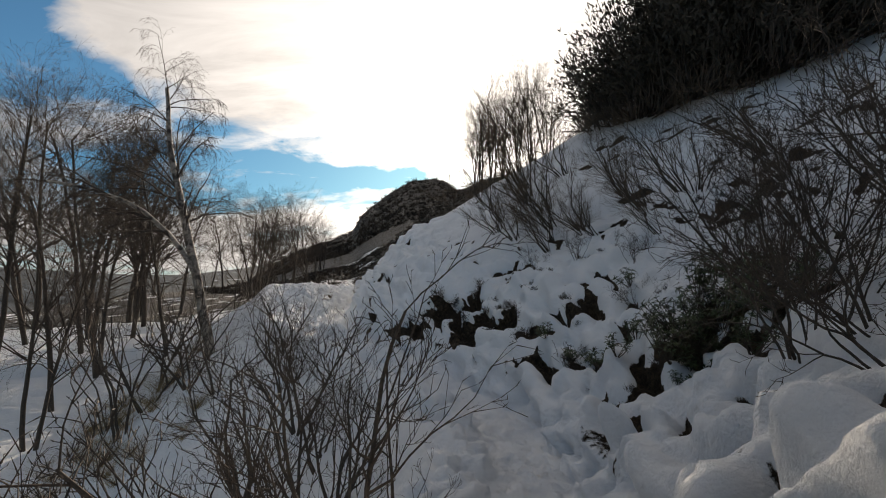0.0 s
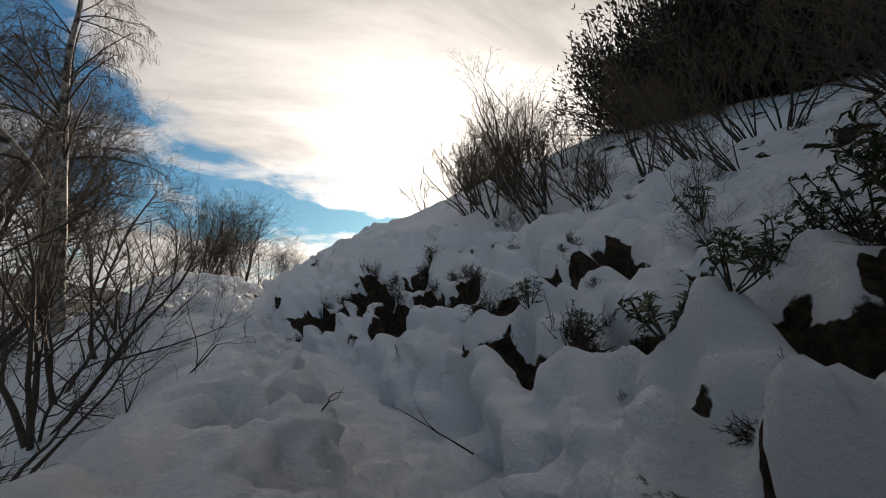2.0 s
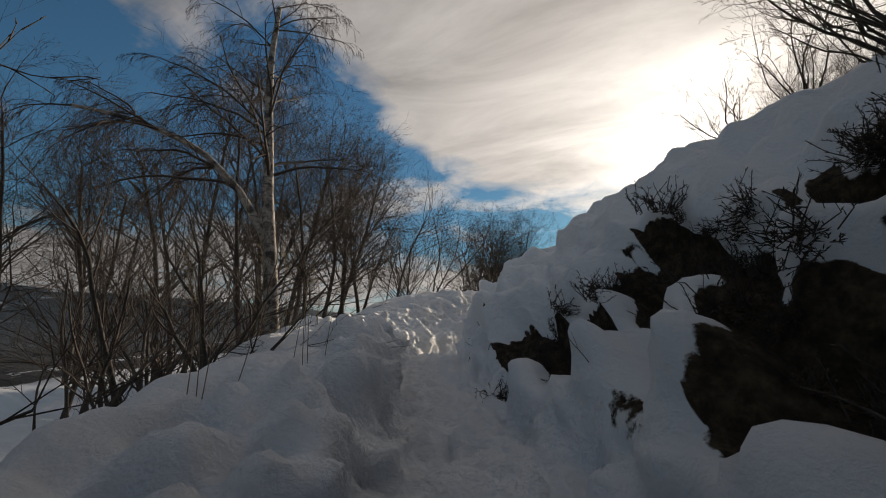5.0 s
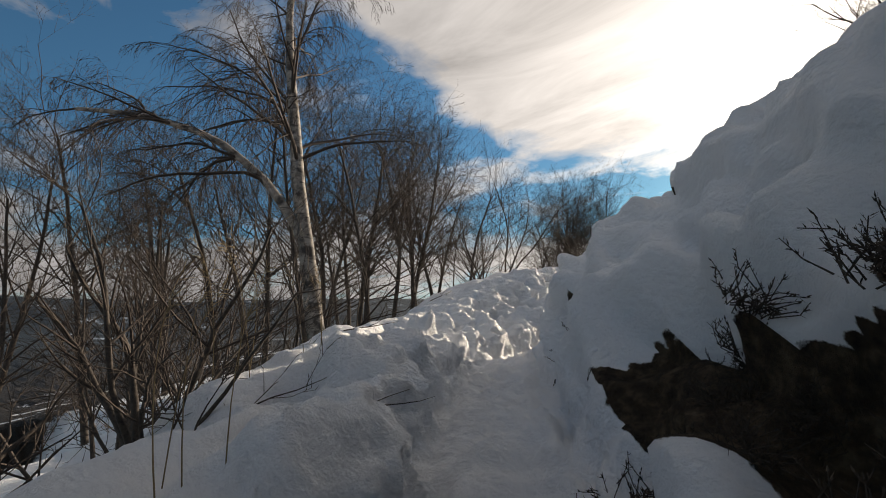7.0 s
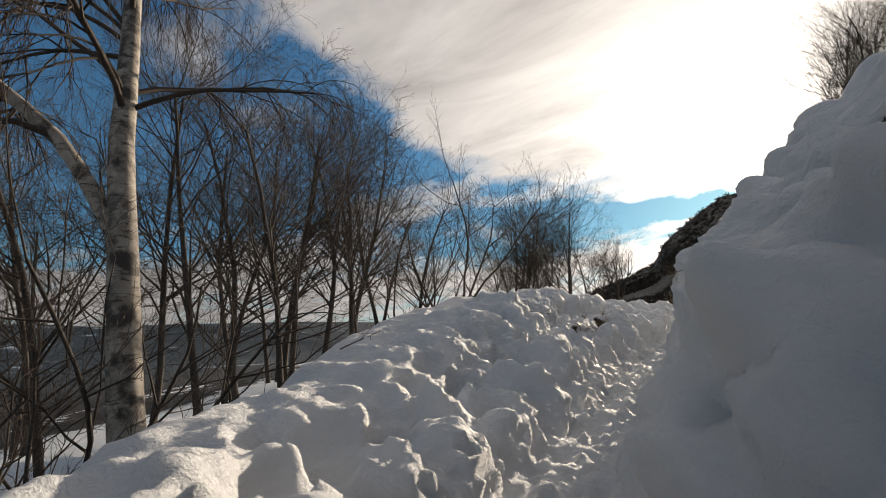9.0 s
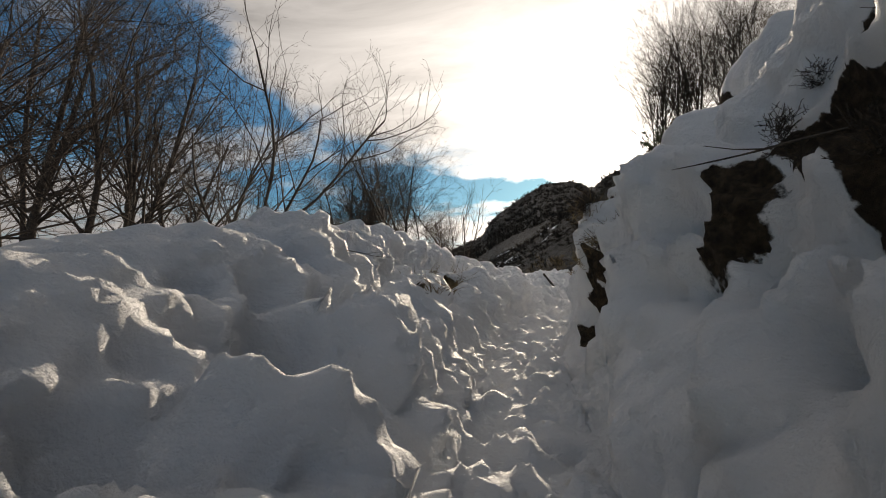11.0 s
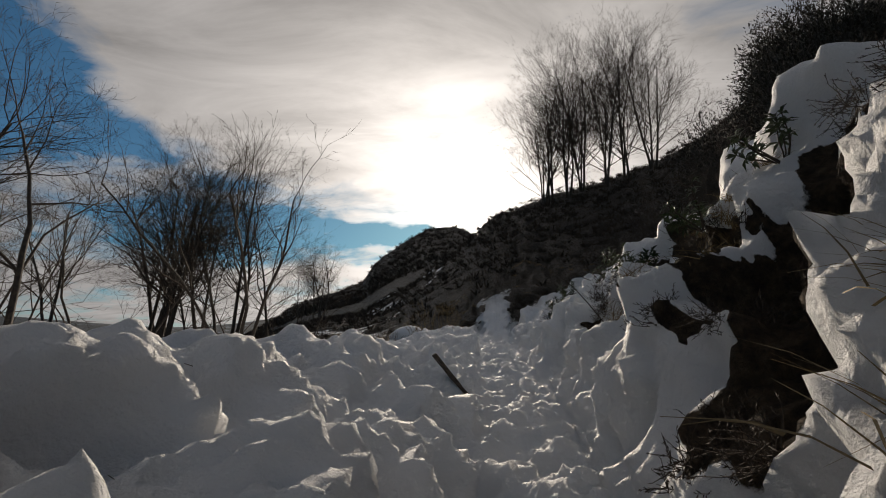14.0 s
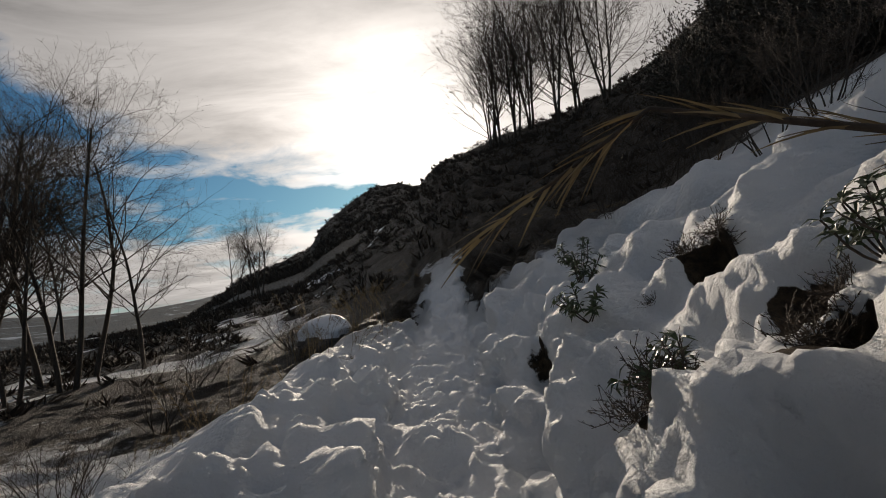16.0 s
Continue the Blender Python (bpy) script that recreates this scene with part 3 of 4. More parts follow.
def stand(root, x, y, turn=0.0, size=1.0, sink=0.1, lean=(0, 0)):
    root.matrix_basis = Matrix.Translation((x, y, ground_z(x, y) - sink)) @ pose(0, 0, 0, lean[0], lean[1], turn) @ Matrix.Scale(size, 4)
    return root


def copy_stand(root, x, y, turn=0.0, size=1.0, sink=0.1, lean=(0, 0)):
    ob = copy_thing(root, Matrix())
    return stand(ob, x, y, turn, size, sink, lean)


# levels: (children, spread, length ratio, radius ratio, wobble, lift, sides, steps)
TALL = ((24, 0.85, 0.46, 0.40, 0.05, 0.06, 7, 10), (7, 0.8, 0.56, 0.5, 0.13, 0.20, 4, 5), (5, 0.85, 0.55, 0.6, 0.16, 0.06, 3, 3), (2, 0.7, 0.6, 0.8, 0.15, 0.05, 3, 1), (0, 0, 0, 0, 0.16, 0.0, 3, 1))
FAN = ((20, 0.72, 0.50, 0.42, 0.05, 0.10, 6, 9), (8, 0.62, 0.54, 0.5, 0.11, 0.30, 4, 4), (6, 0.7, 0.52, 0.65, 0.13, 0.12, 3, 2), (2, 0.6, 0.6, 0.8, 0.14, 0.05, 3, 1), (0, 0, 0, 0, 0.16, 0.0, 3, 1))
UP = (0, 0, 1)


def tall_tree(seed, h=9.0, stems=2, low=0.32, spec=None, r=0.105):
    rng = random.Random(seed * 7)
    st = [((rng.uniform(-.4, .4) * (k > 0), rng.uniform(-.4, .4) * (k > 0), 0), (rng.uniform(-.15, .15), rng.uniform(-.15, .15), 1), h * rng.uniform(0.7, 1.0), r * h / 9 * rng.uniform(0.7, 1.0)) for k in range(stems)]
    return woody("bare_tree", seed, spec or TALL, st, (BARK, TWIG), "bare dark deciduous tree with fine twigs", "tree", "trees on the slope below the path", low)


def bush(seed, h=3.0, stems=9, spread=0.5, mats=None, label="bare many-stemmed shrub with dark twigs in snow", r=0.03, group="", lean=(0, 0)):
    rng = random.Random(seed * 13)
    st = []
    for k in range(stems):
        a, o = rng.uniform(0, 6.28), rng.uniform(0.02, 0.25)
        st.append(((o * math.cos(a), o * math.sin(a), 0), (lean[0] + spread * math.cos(a) * rng.uniform(.3, 1.2), lean[1] + spread * math.sin(a) * rng.uniform(.3, 1.2), 1), h * rng.uniform(0.55, 1.0), r * rng.uniform(0.6, 1.2)))
    spec = ((7, 0.75, 0.46, 0.55, 0.13, 0.25, 6, 9), (4, 0.7, 0.5, 0.6, 0.15, 0.35, 4, 5), (3, 0.7, 0.55, 0.7, 0.16, 0.3, 3, 2), (1, 0.6, 0.6, 0.8, 0.16, 0.2, 3, 1)) + ((0, 0, 0, 0, 0.15, 0.1, 3, 1),)
    return woody("bare_shrub", seed, spec, st, mats or (BARK, TWIG), label, "shrub", group)


def plan_trees():
    # silver birch on the lower side
    rng = random.Random(5)
    b = at(-0.257, 0.565, 0)
    out = [Tubes(), Tubes()]
    root = tagged(new("birch_tree"), "old silver birch with white bark and drooping twigs", "tree")
    spec = ((26, 0.8, 0.32, 0.30, 0.035, 0.0, 10, 14), (9, 0.7, 0.5, 0.55, 0.1, -0.5, 5, 7), (6, 0.6, 0.55, 0.6, 0.12, -1.0, 3, 5), (5, 0.5, 0.7, 0.7, 0.12, -1.2, 3, 3), (0, 0, 0, 0, 0.12, -1.0, 3, 2))
    stem = grow(rng, out, Vector((0, 0, 0)), Vector((-0.10, 0.02, 1)), 10.5, 0.19, 0, spec, 0.46)
    limb = ((10, 0.7, 0.45, 0.5, 0.05, -1.2, 8, 10),) + spec[1:]
    grow(rng, out, stem[4], Vector((-0.36, -0.12, 1)), 5.6, 0.105, 0, limb)
    part_mesh("trunk", out[0].mesh("trunk", BIRCH), root)
    part_mesh("crown", out[1].mesh("crown", TWIG), root, kind="stuff")
    stand(root, b.x, b.y, 0, 1.0, 0.2)
    # wood on the slope below
    protos = [tall_tree(k, 9.0, 1 + k % 2) for k in range(1, 5)]
    rng = random.Random(77)
    spots = [(-0.50, 0.74, 1.1), (-0.58, 0.82, 1.25), (-0.66, 0.95, 1.35), (-0.47, 0.62, 0.95), (-0.70, 0.80, 1.3), (-0.80, 0.98, 1.4), (-0.68, 1.10, 1.3), (-0.60, 1.02, 1.2), (-0.92, 1.15, 1.4), (-0.56, 0.92, 1.2), (-0.74, 1.25, 1.2), (-0.62, 1.2, 1.1),
        (-0.43, 1.44, 0.75), (-0.48, 1.47, 0.95), (-0.53, 1.46, 0.95), (-0.50, 1.42, 0.9), (-0.57, 1.5, 0.85), (-0.46, 1.52, 0.85), (-0.60, 1.56, 0.9), (-0.40, 1.50, 0.6), (-0.45, 1.40, 0.6),
        (-0.76, 3.2, 1.1), (-0.80, 3.3, 1.2), (-0.85, 3.35, 1.1), (-0.88, 3.2, 1.0), (-1.10, 2.4, 1.2), (-1.2, 2.1, 1.2), (-1.0, 2.3, 1.2),
        (-0.42, 0.52, 0.8), (-0.75, 0.6, 1.3), (-0.9, 0.75, 1.3), (-0.85, 0.45, 1.2), (-0.72, 0.5, 1.2), (-0.40, 0.74, 0.85)]
    for k, (gx, gy, sz) in enumerate(spots):
        p = at(gx, gy, 0)
        if k < 4:
            stand(protos[k], p.x, p.y, rng.uniform(0, 360), sz * 1.3)
        else:
            copy_stand(protos[k % 4], p.x, p.y, rng.uniform(0, 360), sz * rng.uniform(1.15, 1.4))
    # trees on the skyline of the right-hand hillside
    hill = [tall_tree(k, 9.0, 3, 0.10, FAN, 0.09) for k in (15, 16)]
    for ob in hill:
        tagged(ob, "tall bare tree with many fine upright branches", group="trees on the hillside skyline")
    for k, (gx, gy, sz) in enumerate(((0.16, 2.40, 1.25), (0.20, 2.44, 1.5), (0.25, 2.40, 1.6), (0.30, 2.42, 1.6), (0.36, 2.36, 1.6), (0.42, 2.36, 1.6), (0.50, 2.3, 1.6))):
        p = at(gx, gy, 0)
        f = stand if k < 2 else copy_stand
        f(hill[k % 2], p.x, p.y, rng.uniform(0, 360), sz, 0.3)


plan_trees()


def plan_shrubs():
    rng = random.Random(9)
    below = "shrubs below the path"
    protos = [bush(k, 2.9, 5, 1.0, r=0.034, group=below) for k in (21, 22, 23)]
    spots = [(0.17, -2.5, 0.75), (0.205, -2.4, 0.7), (0.14, -2.2, 0.8), (0.27, -2.9, 0.8), (0.32, -3.1, 1.0), (0.36, -3.3, 0.9), (0.40, -2.9, 0.8), (0.42, -2.6, 0.7), (0.24, -4.0, 1.1), (0.44, -4.2, 1.0),
        (0.48, -4.8, 1.1), (0.50, -6.0, 1.2)]
    for k, (s, u, sz) in enumerate(spots):
        p = spot(s, u)
        f = stand if k < 3 else copy_stand
        f(protos[k % 3], p.x, p.y, rng.uniform(0, 360), sz, 0.08)
    # slender saplings behind the berm
    sap = "saplings behind the snow berm"
    tall = [bush(k, 4.2, 3, 0.3, r=0.035, label="slender bare sapling with a few crooked branches", group=sap) for k in (31, 32, 33)]
    for k, (s, u, sz) in enumerate(((0.80, -5.0, 1.0), (0.885, -3.5, 0.95), (0.86, -4.6, 1.0), (0.83, -5.6, 1.1), (0.93, -4.2, 0.8), (0.98, -3.2, 0.62), (0.95, -3.0, 0.6), (0.77, -5.8, 1.1), (0.54, -5.4, 1.1), (0.57, -6.4, 1.2), (0.52, -7.2, 1.2), (0.60, -7.6, 1.2), (0.47, -6.6, 1.1), (0.66, -7.0, 1.0), (0.90, -5.4, 1.0))):
        p = spot(s, u)
        f = stand if k < 3 else copy_stand
        f(tall[k % 3], p.x, p.y, rng.uniform(0, 360), sz, 0.1)
    # shrubs that hang over the bank
    above = "shrubs on the bank above the path"
    over = [bush(k, 2.8, 8, 0.55, mats=(BARK, TWIG_PALE), r=0.028, label="bare brown shrub leaning out from the snowy bank", group=above, lean=(-0.9, -0.25)) for k in (41, 42, 43)]
    for k, (s, u, sz) in enumerate(((0.45, 5.4, 0.95), (0.52, 5.6, 1.05), (0.49, 6.3, 1.2), (0.54, 6.8, 1.2), (0.57, 7.2, 1.2), (0.43, 5.6, 0.85), (0.40, 6.4, 1.0), (0.36, 6.0, 0.8), (0.50, 5.0, 0.8), (0.33, 7.0, 1.0), (0.45, 7.5, 1.1), (0.58, 8.6, 1.3), (0.61, 7.6, 1.0), (0.28, 5.6, 0.8), (0.70, 6.2, 1.0), (0.38, 4.4, 0.5), (0.31, 4.0, 0.5), (0.72, 5.0, 0.8), (0.40, 4.8, 0.7), (0.42, 4.4, 0.6), (0.44, 5.0, 0.75), (0.46, 4.6, 0.6), (0.35, 4.8, 0.7), (0.33, 5.4, 0.8), (0.48, 5.6, 0.9))):
        p = spot(s, u)
        f = stand if k < 3 else copy_stand
        f(over[k % 3], p.x, p.y, rng.uniform(-40, 40), sz * rng.uniform(0.7, 1.1), 0.08)
    # sprawling shrubs either side of the first steps
    left = [bush(k, 2.0, 6, 1.1, r=0.022, label="sprawling bare shrub with long dark arching stems", group="sprawling shrubs at the start", lean=(-1.0, -0.1)) for k in (61, 62)]
    for k, (s, u, sz, turn) in enumerate(((0.085, -0.95, 1.0, 0), (0.115, -1.1, 1.1, 20), (0.075, -2.3, 1.0, 30))):
        p = spot(s, u)
        f = stand if k < 2 else copy_stand
        f(left[k % 2], p.x, p.y, turn, sz, 0.08)
    right = [bush(k, 1.5, 6, 0.9, r=0.014, label="thin tangled bare shrub reaching out over the snow", group="tangled shrubs at the start", lean=(-0.8, 0.0)) for k in (63, 64)]
    for k, (s, u, sz, turn) in enumerate(((0.075, 1.75, 0.6, 10), (0.10, 2.1, 0.8, -15), (0.06, 2.5, 0.8, 0), (0.05, 2.0, 0.6, -10))):
        p = spot(s, u)
        f = stand if k < 2 else copy_stand
        f(right[k % 2], p.x, p.y, turn, sz, 0.06)
    # twiggy shrub beside the path at the start, and scrub on the upper slope near the end
    scrub = [bush(k, 1.7, 9, 1.0, r=0.014, label="low tangled bare shrub half buried in snow", group="scrub on the bank") for k in (51, 52)]
    for k, (s, u, sz) in enumerate(((0.12, 2.0, 1.0), (0.15, 2.6, 1.1), (0.09, 2.6, 1.0), (0.17, 3.4, 1.0), (0.20, 3.0, 0.8), (0.13, 3.6, 1.2), (0.22, 4.2, 1.0), (0.26, 4.6, 0.8), (0.30, 3.2, 0.5), (0.26, 2.4, 0.4), (0.34, 3.0, 0.45), (0.38, 3.0, 0.4),
            (1.16, 4.2, 0.9), (1.22, 4.0, 0.9), (1.12, 5.0, 1.0), (1.3, 3.6, 0.9), (1.26, 5.2, 1.1), (1.06, 5.2, 1.0), (1.18, 6.2, 1.1), (1.36, 4.6, 1.0), (1.1, 3.8, 0.7), (1.2, 3.0, 0.6), (1.28, 2.2, 0.5),
            (1.2, -3.4, 0.6), (1.3, -3.0, 0.6), (1.1, -3.2, 0.6), (1.15, -4.8, 0.8), (1.05, -4.0, 0.7), (1.25, -5.4, 0.9), (1.4, -4.4, 0.8), (1.0, -5.0, 0.8), (1.35, -6.4, 0.9))):
        p = spot(s, u)
        f = stand if k < 2 else copy_stand
        f(scrub[k % 2], p.x, p.y, rng.uniform(0, 360), sz, 0.06)


plan_shrubs()

# ---------------------------------------------------------------- evergreen plants, heather and grass
class Leaves:
    """Collects folded leaves and blades into one mesh."""

    def __init__(self):
        self.v, self.f = [], []

    def leaf(self, p, d, n, length, width, fold=0.25, droop=0.2):
        d = d.normalized()
        s = d.cross(n)
        s = s.normalized() if s.length > 1e-4 else Vector((1, 0, 0))
        n = s.cross(d)
        b = len(self.v)
        mid = p + d * (length * 0.5) + n * (length * 0.04)
        tip = p + d * length - n * (length * droop)
        self.v += [p, mid, tip, mid + s * (width / 2) + n * (fold * width), mid - s * (width / 2) + n * (fold * width), p.lerp(mid, 0.35) + s * (width * 0.3) + n * (fold * width * 0.6), p.lerp(mid, 0.35) - s * (width * 0.3) + n * (fold * width * 0.6)]
        self.f += [(b, b + 1, b + 3, b + 5), (b, b + 6, b + 4, b + 1), (b + 1, b + 2, b + 3), (b + 1, b + 4, b + 2)]

    def needle(self, p, d, n, length, width):
        s = d.cross(n)
        s = (s.normalized() if s.length > 1e-4 else Vector((1, 0, 0))) * (width / 2)
        b = len(self.v)
        self.v += [p, p + d * (length * 0.4) + s, p + d * length, p + d * (length * 0.4) - s]
        self.f.append((b, b + 1, b + 2, b + 3))

    def blade(self, p, d, length, width, bend, rng):
        """A thin bent blade or stalk of three joints."""
        s = d.cross(Vector((rng.gauss(0, 1), rng.gauss(0, 1), 0.2)))
        s = s.normalized() * (width / 2)
        b, q, steps = len(self.v), p.copy(), 3
        for i in range(steps + 1):
            w = 1 - 0.85 * i / steps
            self.v += [q - s * w, q + s * w]
            d = (d + bend / steps).normalized()
            q = q + d * (length / steps)
        for i in range(steps):
            k = b + 2 * i
            self.f.append((k, k + 1, k + 3, k + 2))
        return q

    def mesh(self, name, material):
        me = bpy.data.meshes.new(name)
        me.from_pydata([tuple(p) for p in self.v], [], self.f)
        me.materials.append(material)
        return me


def rhododendron(seed, size=0.35, shoots=7):
    """Evergreen shoots with whorls of long leaves."""
    rng = random.Random(seed)
    root = tagged(new("evergreen_plant"), "low evergreen plant with dark green leaf whorls in snow", "plant", "evergreen plants on the bank")
    stems, leaves = Tubes(), Leaves()
    for k in range(shoots):
        a = rng.uniform(0, 6.28)
        d = Vector((math.cos(a) * 0.7, math.sin(a) * 0.7, rng.uniform(0.5, 1.3))).normalized()
        p = Vector((math.cos(a), math.sin(a), 0)) * rng.uniform(0, 0.12) * size
        pts = [p]
        for i in range(4):
            d = (d + Vector((rng.gauss(0, .12), rng.gauss(0, .12), 0.08))).normalized()
            p = p + d * size * 0.25 * rng.uniform(0.7, 1.1)
            pts.append(p)
        stems.add(pts, [0.006, 0.005, 0.005, 0.004, 0.004], 4)
        for level in (pts[-1], pts[-2], pts[-3]):
            for j in range(rng.randint(5, 8)):
                out = rand_dir(rng, d, rng.uniform(0.9, 1.6))
                leaves.leaf(level, out, d, rng.uniform(0.055, 0.095), rng.uniform(0.017, 0.025), 0.2, rng.uniform(0.05, 0.4))
    part_mesh("stem", stems.mesh("stem", TWIG), root)
    part_mesh("foliage", leaves.mesh("foliage", LEAF), root, kind="stuff")
    return root


def heather(seed, size=0.35, shoots=70):
    """A dark tuft of heather with short spiky sprays."""
    rng = random.Random(seed)
    root = tagged(new("heather_tuft"), "dark brown heather tuft hanging from the undercut bank", "heather", "heather tufts in the bank")
    stems, leaves = Tubes(), Leaves()
    for k in range(shoots):
        a = rng.uniform(0, 6.28)
        d = Vector((math.cos(a) * rng.uniform(0.2, 1.1), math.sin(a) * rng.uniform(0.2, 1.1), rng.uniform(0.3, 1.0))).normalized()
        p = Vector((rng.gauss(0, .3), rng.gauss(0, .3), 0)) * size
        q = p + d * size * rng.uniform(0.5, 1.0)
        m = p.lerp(q, 0.5) + Vector((rng.gauss(0, .04), rng.gauss(0, .04), rng.gauss(0, .04))) * size * 3
        stems.add([p, m, q], [0.004, 0.003, 0.002], 3)
        for j in range(12):
            c = p.lerp(m, rng.random()) if j < 4 else m.lerp(q, rng.random())
            leaves.needle(c, rand_dir(rng, d, rng.uniform(0.4, 1.0)), d, rng.uniform(0.018, 0.04), 0.007)
    part_mesh("stem", stems.mesh("stem", TWIG), root)
    part_mesh("foliage", leaves.mesh("foliage", HEATHER), root, kind="stuff")
    return root


def grass_tuft(seed, h=0.4, blades=60, droop=0.9):
    rng = random.Random(seed)
    g = Leaves()
    for k in range(blades):
        a = rng.uniform(0, 6.28)
        d = Vector((math.cos(a) * 0.5, math.sin(a) * 0.5, 1)).normalized()
        p = Vector((rng.gauss(0, .06), rng.gauss(0, .06), 0))
        bend = Vector((math.cos(a) * droop, math.sin(a) * droop, -droop * rng.uniform(0.2, 1.2)))
        g.blade(p, d, h * rng.uniform(0.5, 1.1), 0.006, bend, rng)
    return tagged(new("grass_tuft", g.mesh("grass_tuft", STRAW)), "dry straw-coloured grass tuft sticking out of snow", "grass", "dry grass tufts")


def reed(seed, h=0.9):
    """A dry grass stalk with a feathery head."""
    rng = random.Random(seed)
    g, t = Leaves(), Tubes()
    for k in range(4):
        d = Vector((rng.gauss(0, .12), rng.gauss(0, .12), 1)).normalized()
        p, pts = Vector((rng.gauss(0, .06), rng.gauss(0, .06), 0)), []
        for i in range(7):
            pts.append(p.copy())
            d = (d + Vector((-0.10, 0.02, -0.02)) * (i * 0.5)).normalized()
            p = p + d * h / 6 * rng.uniform(0.8, 1.0)
        t.add(pts, [0.003, 0.003, 0.0025, 0.002, 0.002, 0.0015, 0.001], 3)
        for j in range(26):
            c = pts[4].lerp(pts[6], rng.random())
            g.blade(c, rand_dir(rng, d, 0.45), 0.07, 0.004, Vector((0, 0, -0.3)), rng)
    root = tagged(new("grass_stalk"), "tall dry grass stalks with feathery heads", "grass", "tall grass stalks by the path")
    part_mesh("stem", t.mesh("stem", STRAW), root)
    part_mesh("seed_head", g.mesh("seed_head", STRAW), root, kind="stuff")
    return root


def evergreen_bush(seed, rx=3.0, h=3.4, shoots=340):
    """A dense dark evergreen shrub: stems fanning out, with many small leaves."""
    rng = random.Random(seed)
    root = tagged(new("evergreen_bush"), "large dense dark evergreen bush on the slope", "bush", "dark bushes on the upper slope")
    stems, leaves = Tubes(), Leaves()
    for k in range(shoots):
        a, e = rng.uniform(0, 6.28), rng.uniform(0.15, 1.0)
        reach = rng.uniform(0.35, 1.05)
        q = Vector((math.cos(a) * rx * reach * (1 - 0.35 * e), math.sin(a) * rx * reach * (1 - 0.35 * e), h * e * rng.uniform(0.5, 1.05)))
        p = Vector((math.cos(a), math.sin(a), 0)) * rng.uniform(0, 0.5) * rx
        m = p.lerp(q, 0.55) + Vector((rng.gauss(0, .12), rng.gauss(0, .12), rng.gauss(0, .1)))
        stems.add([p, m, q], [0.02, 0.012, 0.004], 3)
        d = (q - m).normalized()
        for j in range(22):
            c = m.lerp(q, rng.uniform(0, 1.08)) + Vector((rng.gauss(0, .11), rng.gauss(0, .11), rng.gauss(0, .11)))
            leaves.needle(c, rand_dir(rng, d, rng.uniform(0.3, 1.2)), d, rng.uniform(0.10, 0.22), 0.05)
    part_mesh("stem", stems.mesh("stem", BARK), root)
    part_mesh("foliage", leaves.mesh("foliage", NEEDLE), root, kind="stuff")
    return root


def snow_rock(seed, r=0.6):
    rng = random.Random(seed)
    bm = bmesh.new()
    bmesh.ops.create_icosphere(bm, subdivisions=4, radius=r)
    for v in bm.verts:
        n = v.co.normalized()
        v.co = Vector((v.co.x * 1.2, v.co.y, v.co.z * 0.7)) * (1 + 0.2 * noise.noise(n * 1.7 + Vector((seed, 0, 0))) + 0.06 * noise.noise(n * 6))
    me = bpy.data.meshes.new("stone")
    bm.to_mesh(me)
    me.materials.append(ROCK)
    root = tagged(new("boulder"), "grey boulder capped with smooth snow", "boulder")
    part_mesh("stone", me, root)
    for v in bm.verts:
        n = v.co.normalized()
        v.co = v.co * (1.0 + 0.14 * max(0.0, n.z + 0.15)) + Vector((0, 0, 0.05 + 0.09 * max(0.0, n.z)))
    bmesh.ops.delete(bm, geom=[v for v in bm.verts if v.co.z < 0.05], context="VERTS")
    me = bpy.data.meshes.new("snow_cap")
    bm.to_mesh(me)
    me.polygons.foreach_set("use_smooth", [True] * len(me.polygons))
    me.materials.append(SNOW)
    part_mesh("snow_cap", me, root, "smooth white snow cap")
    bm.free()
    return root


def snow_material():
    m = Nodes("loose_snow")
    c = m.ramp(m.noise(3, 5), [(0.3, (0.78, 0.80, 0.83)), (0.7, (0.86, 0.865, 0.87))])
    return m.put(c, 0.62, m.bump(m.noise(12, 6, 0.6), 0.5, 0.03))


SNOW = snow_material()


def bank_place(s, u):
    """A place and outward direction on the bank, hollows included."""
    y = s * METRES
    x = float(path_x(y)) + u
    z, _, _, _, sh, _ = height(np.array([x, x + 0.05, x]), np.array([y, y, y + 0.05]))
    p = Vector((x + sh[0], y, z[0]))
    a, b = Vector((x + 0.05 + sh[1], y, z[1])) - p, Vector((x + sh[2], y + 0.05, z[2])) - p
    n = a.cross(b)
    n = n if n.z > 0 else -n
    return p, n.normalized()


def grow_on(ob, s, u, up=0.6, turn=0.0, size=1.0, sink=0.02, fresh=True):
    p, n = bank_place(s, u)
    d = (n * (1 - up) + Vector((0, 0, 1)) * up).normalized()
    m = Matrix.Translation(p - d * sink) @ d.to_track_quat("Z", "Y").to_matrix().to_4x4() @ pose(0, 0, 0, 0, 0, turn) @ Matrix.Scale(size, 4)
    if not fresh:
        ob = copy_thing(ob, Matrix())
    ob.matrix_basis = m
    return ob


def scatter(protos, places, rng, up=0.6, sizes=(0.8, 1.2), sink=0.02):
    for k, (s, u) in enumerate(places):
        grow_on(protos[k % len(protos)], s, u, up, rng.uniform(0, 360), rng.uniform(*sizes), sink, fresh=k < len(protos))


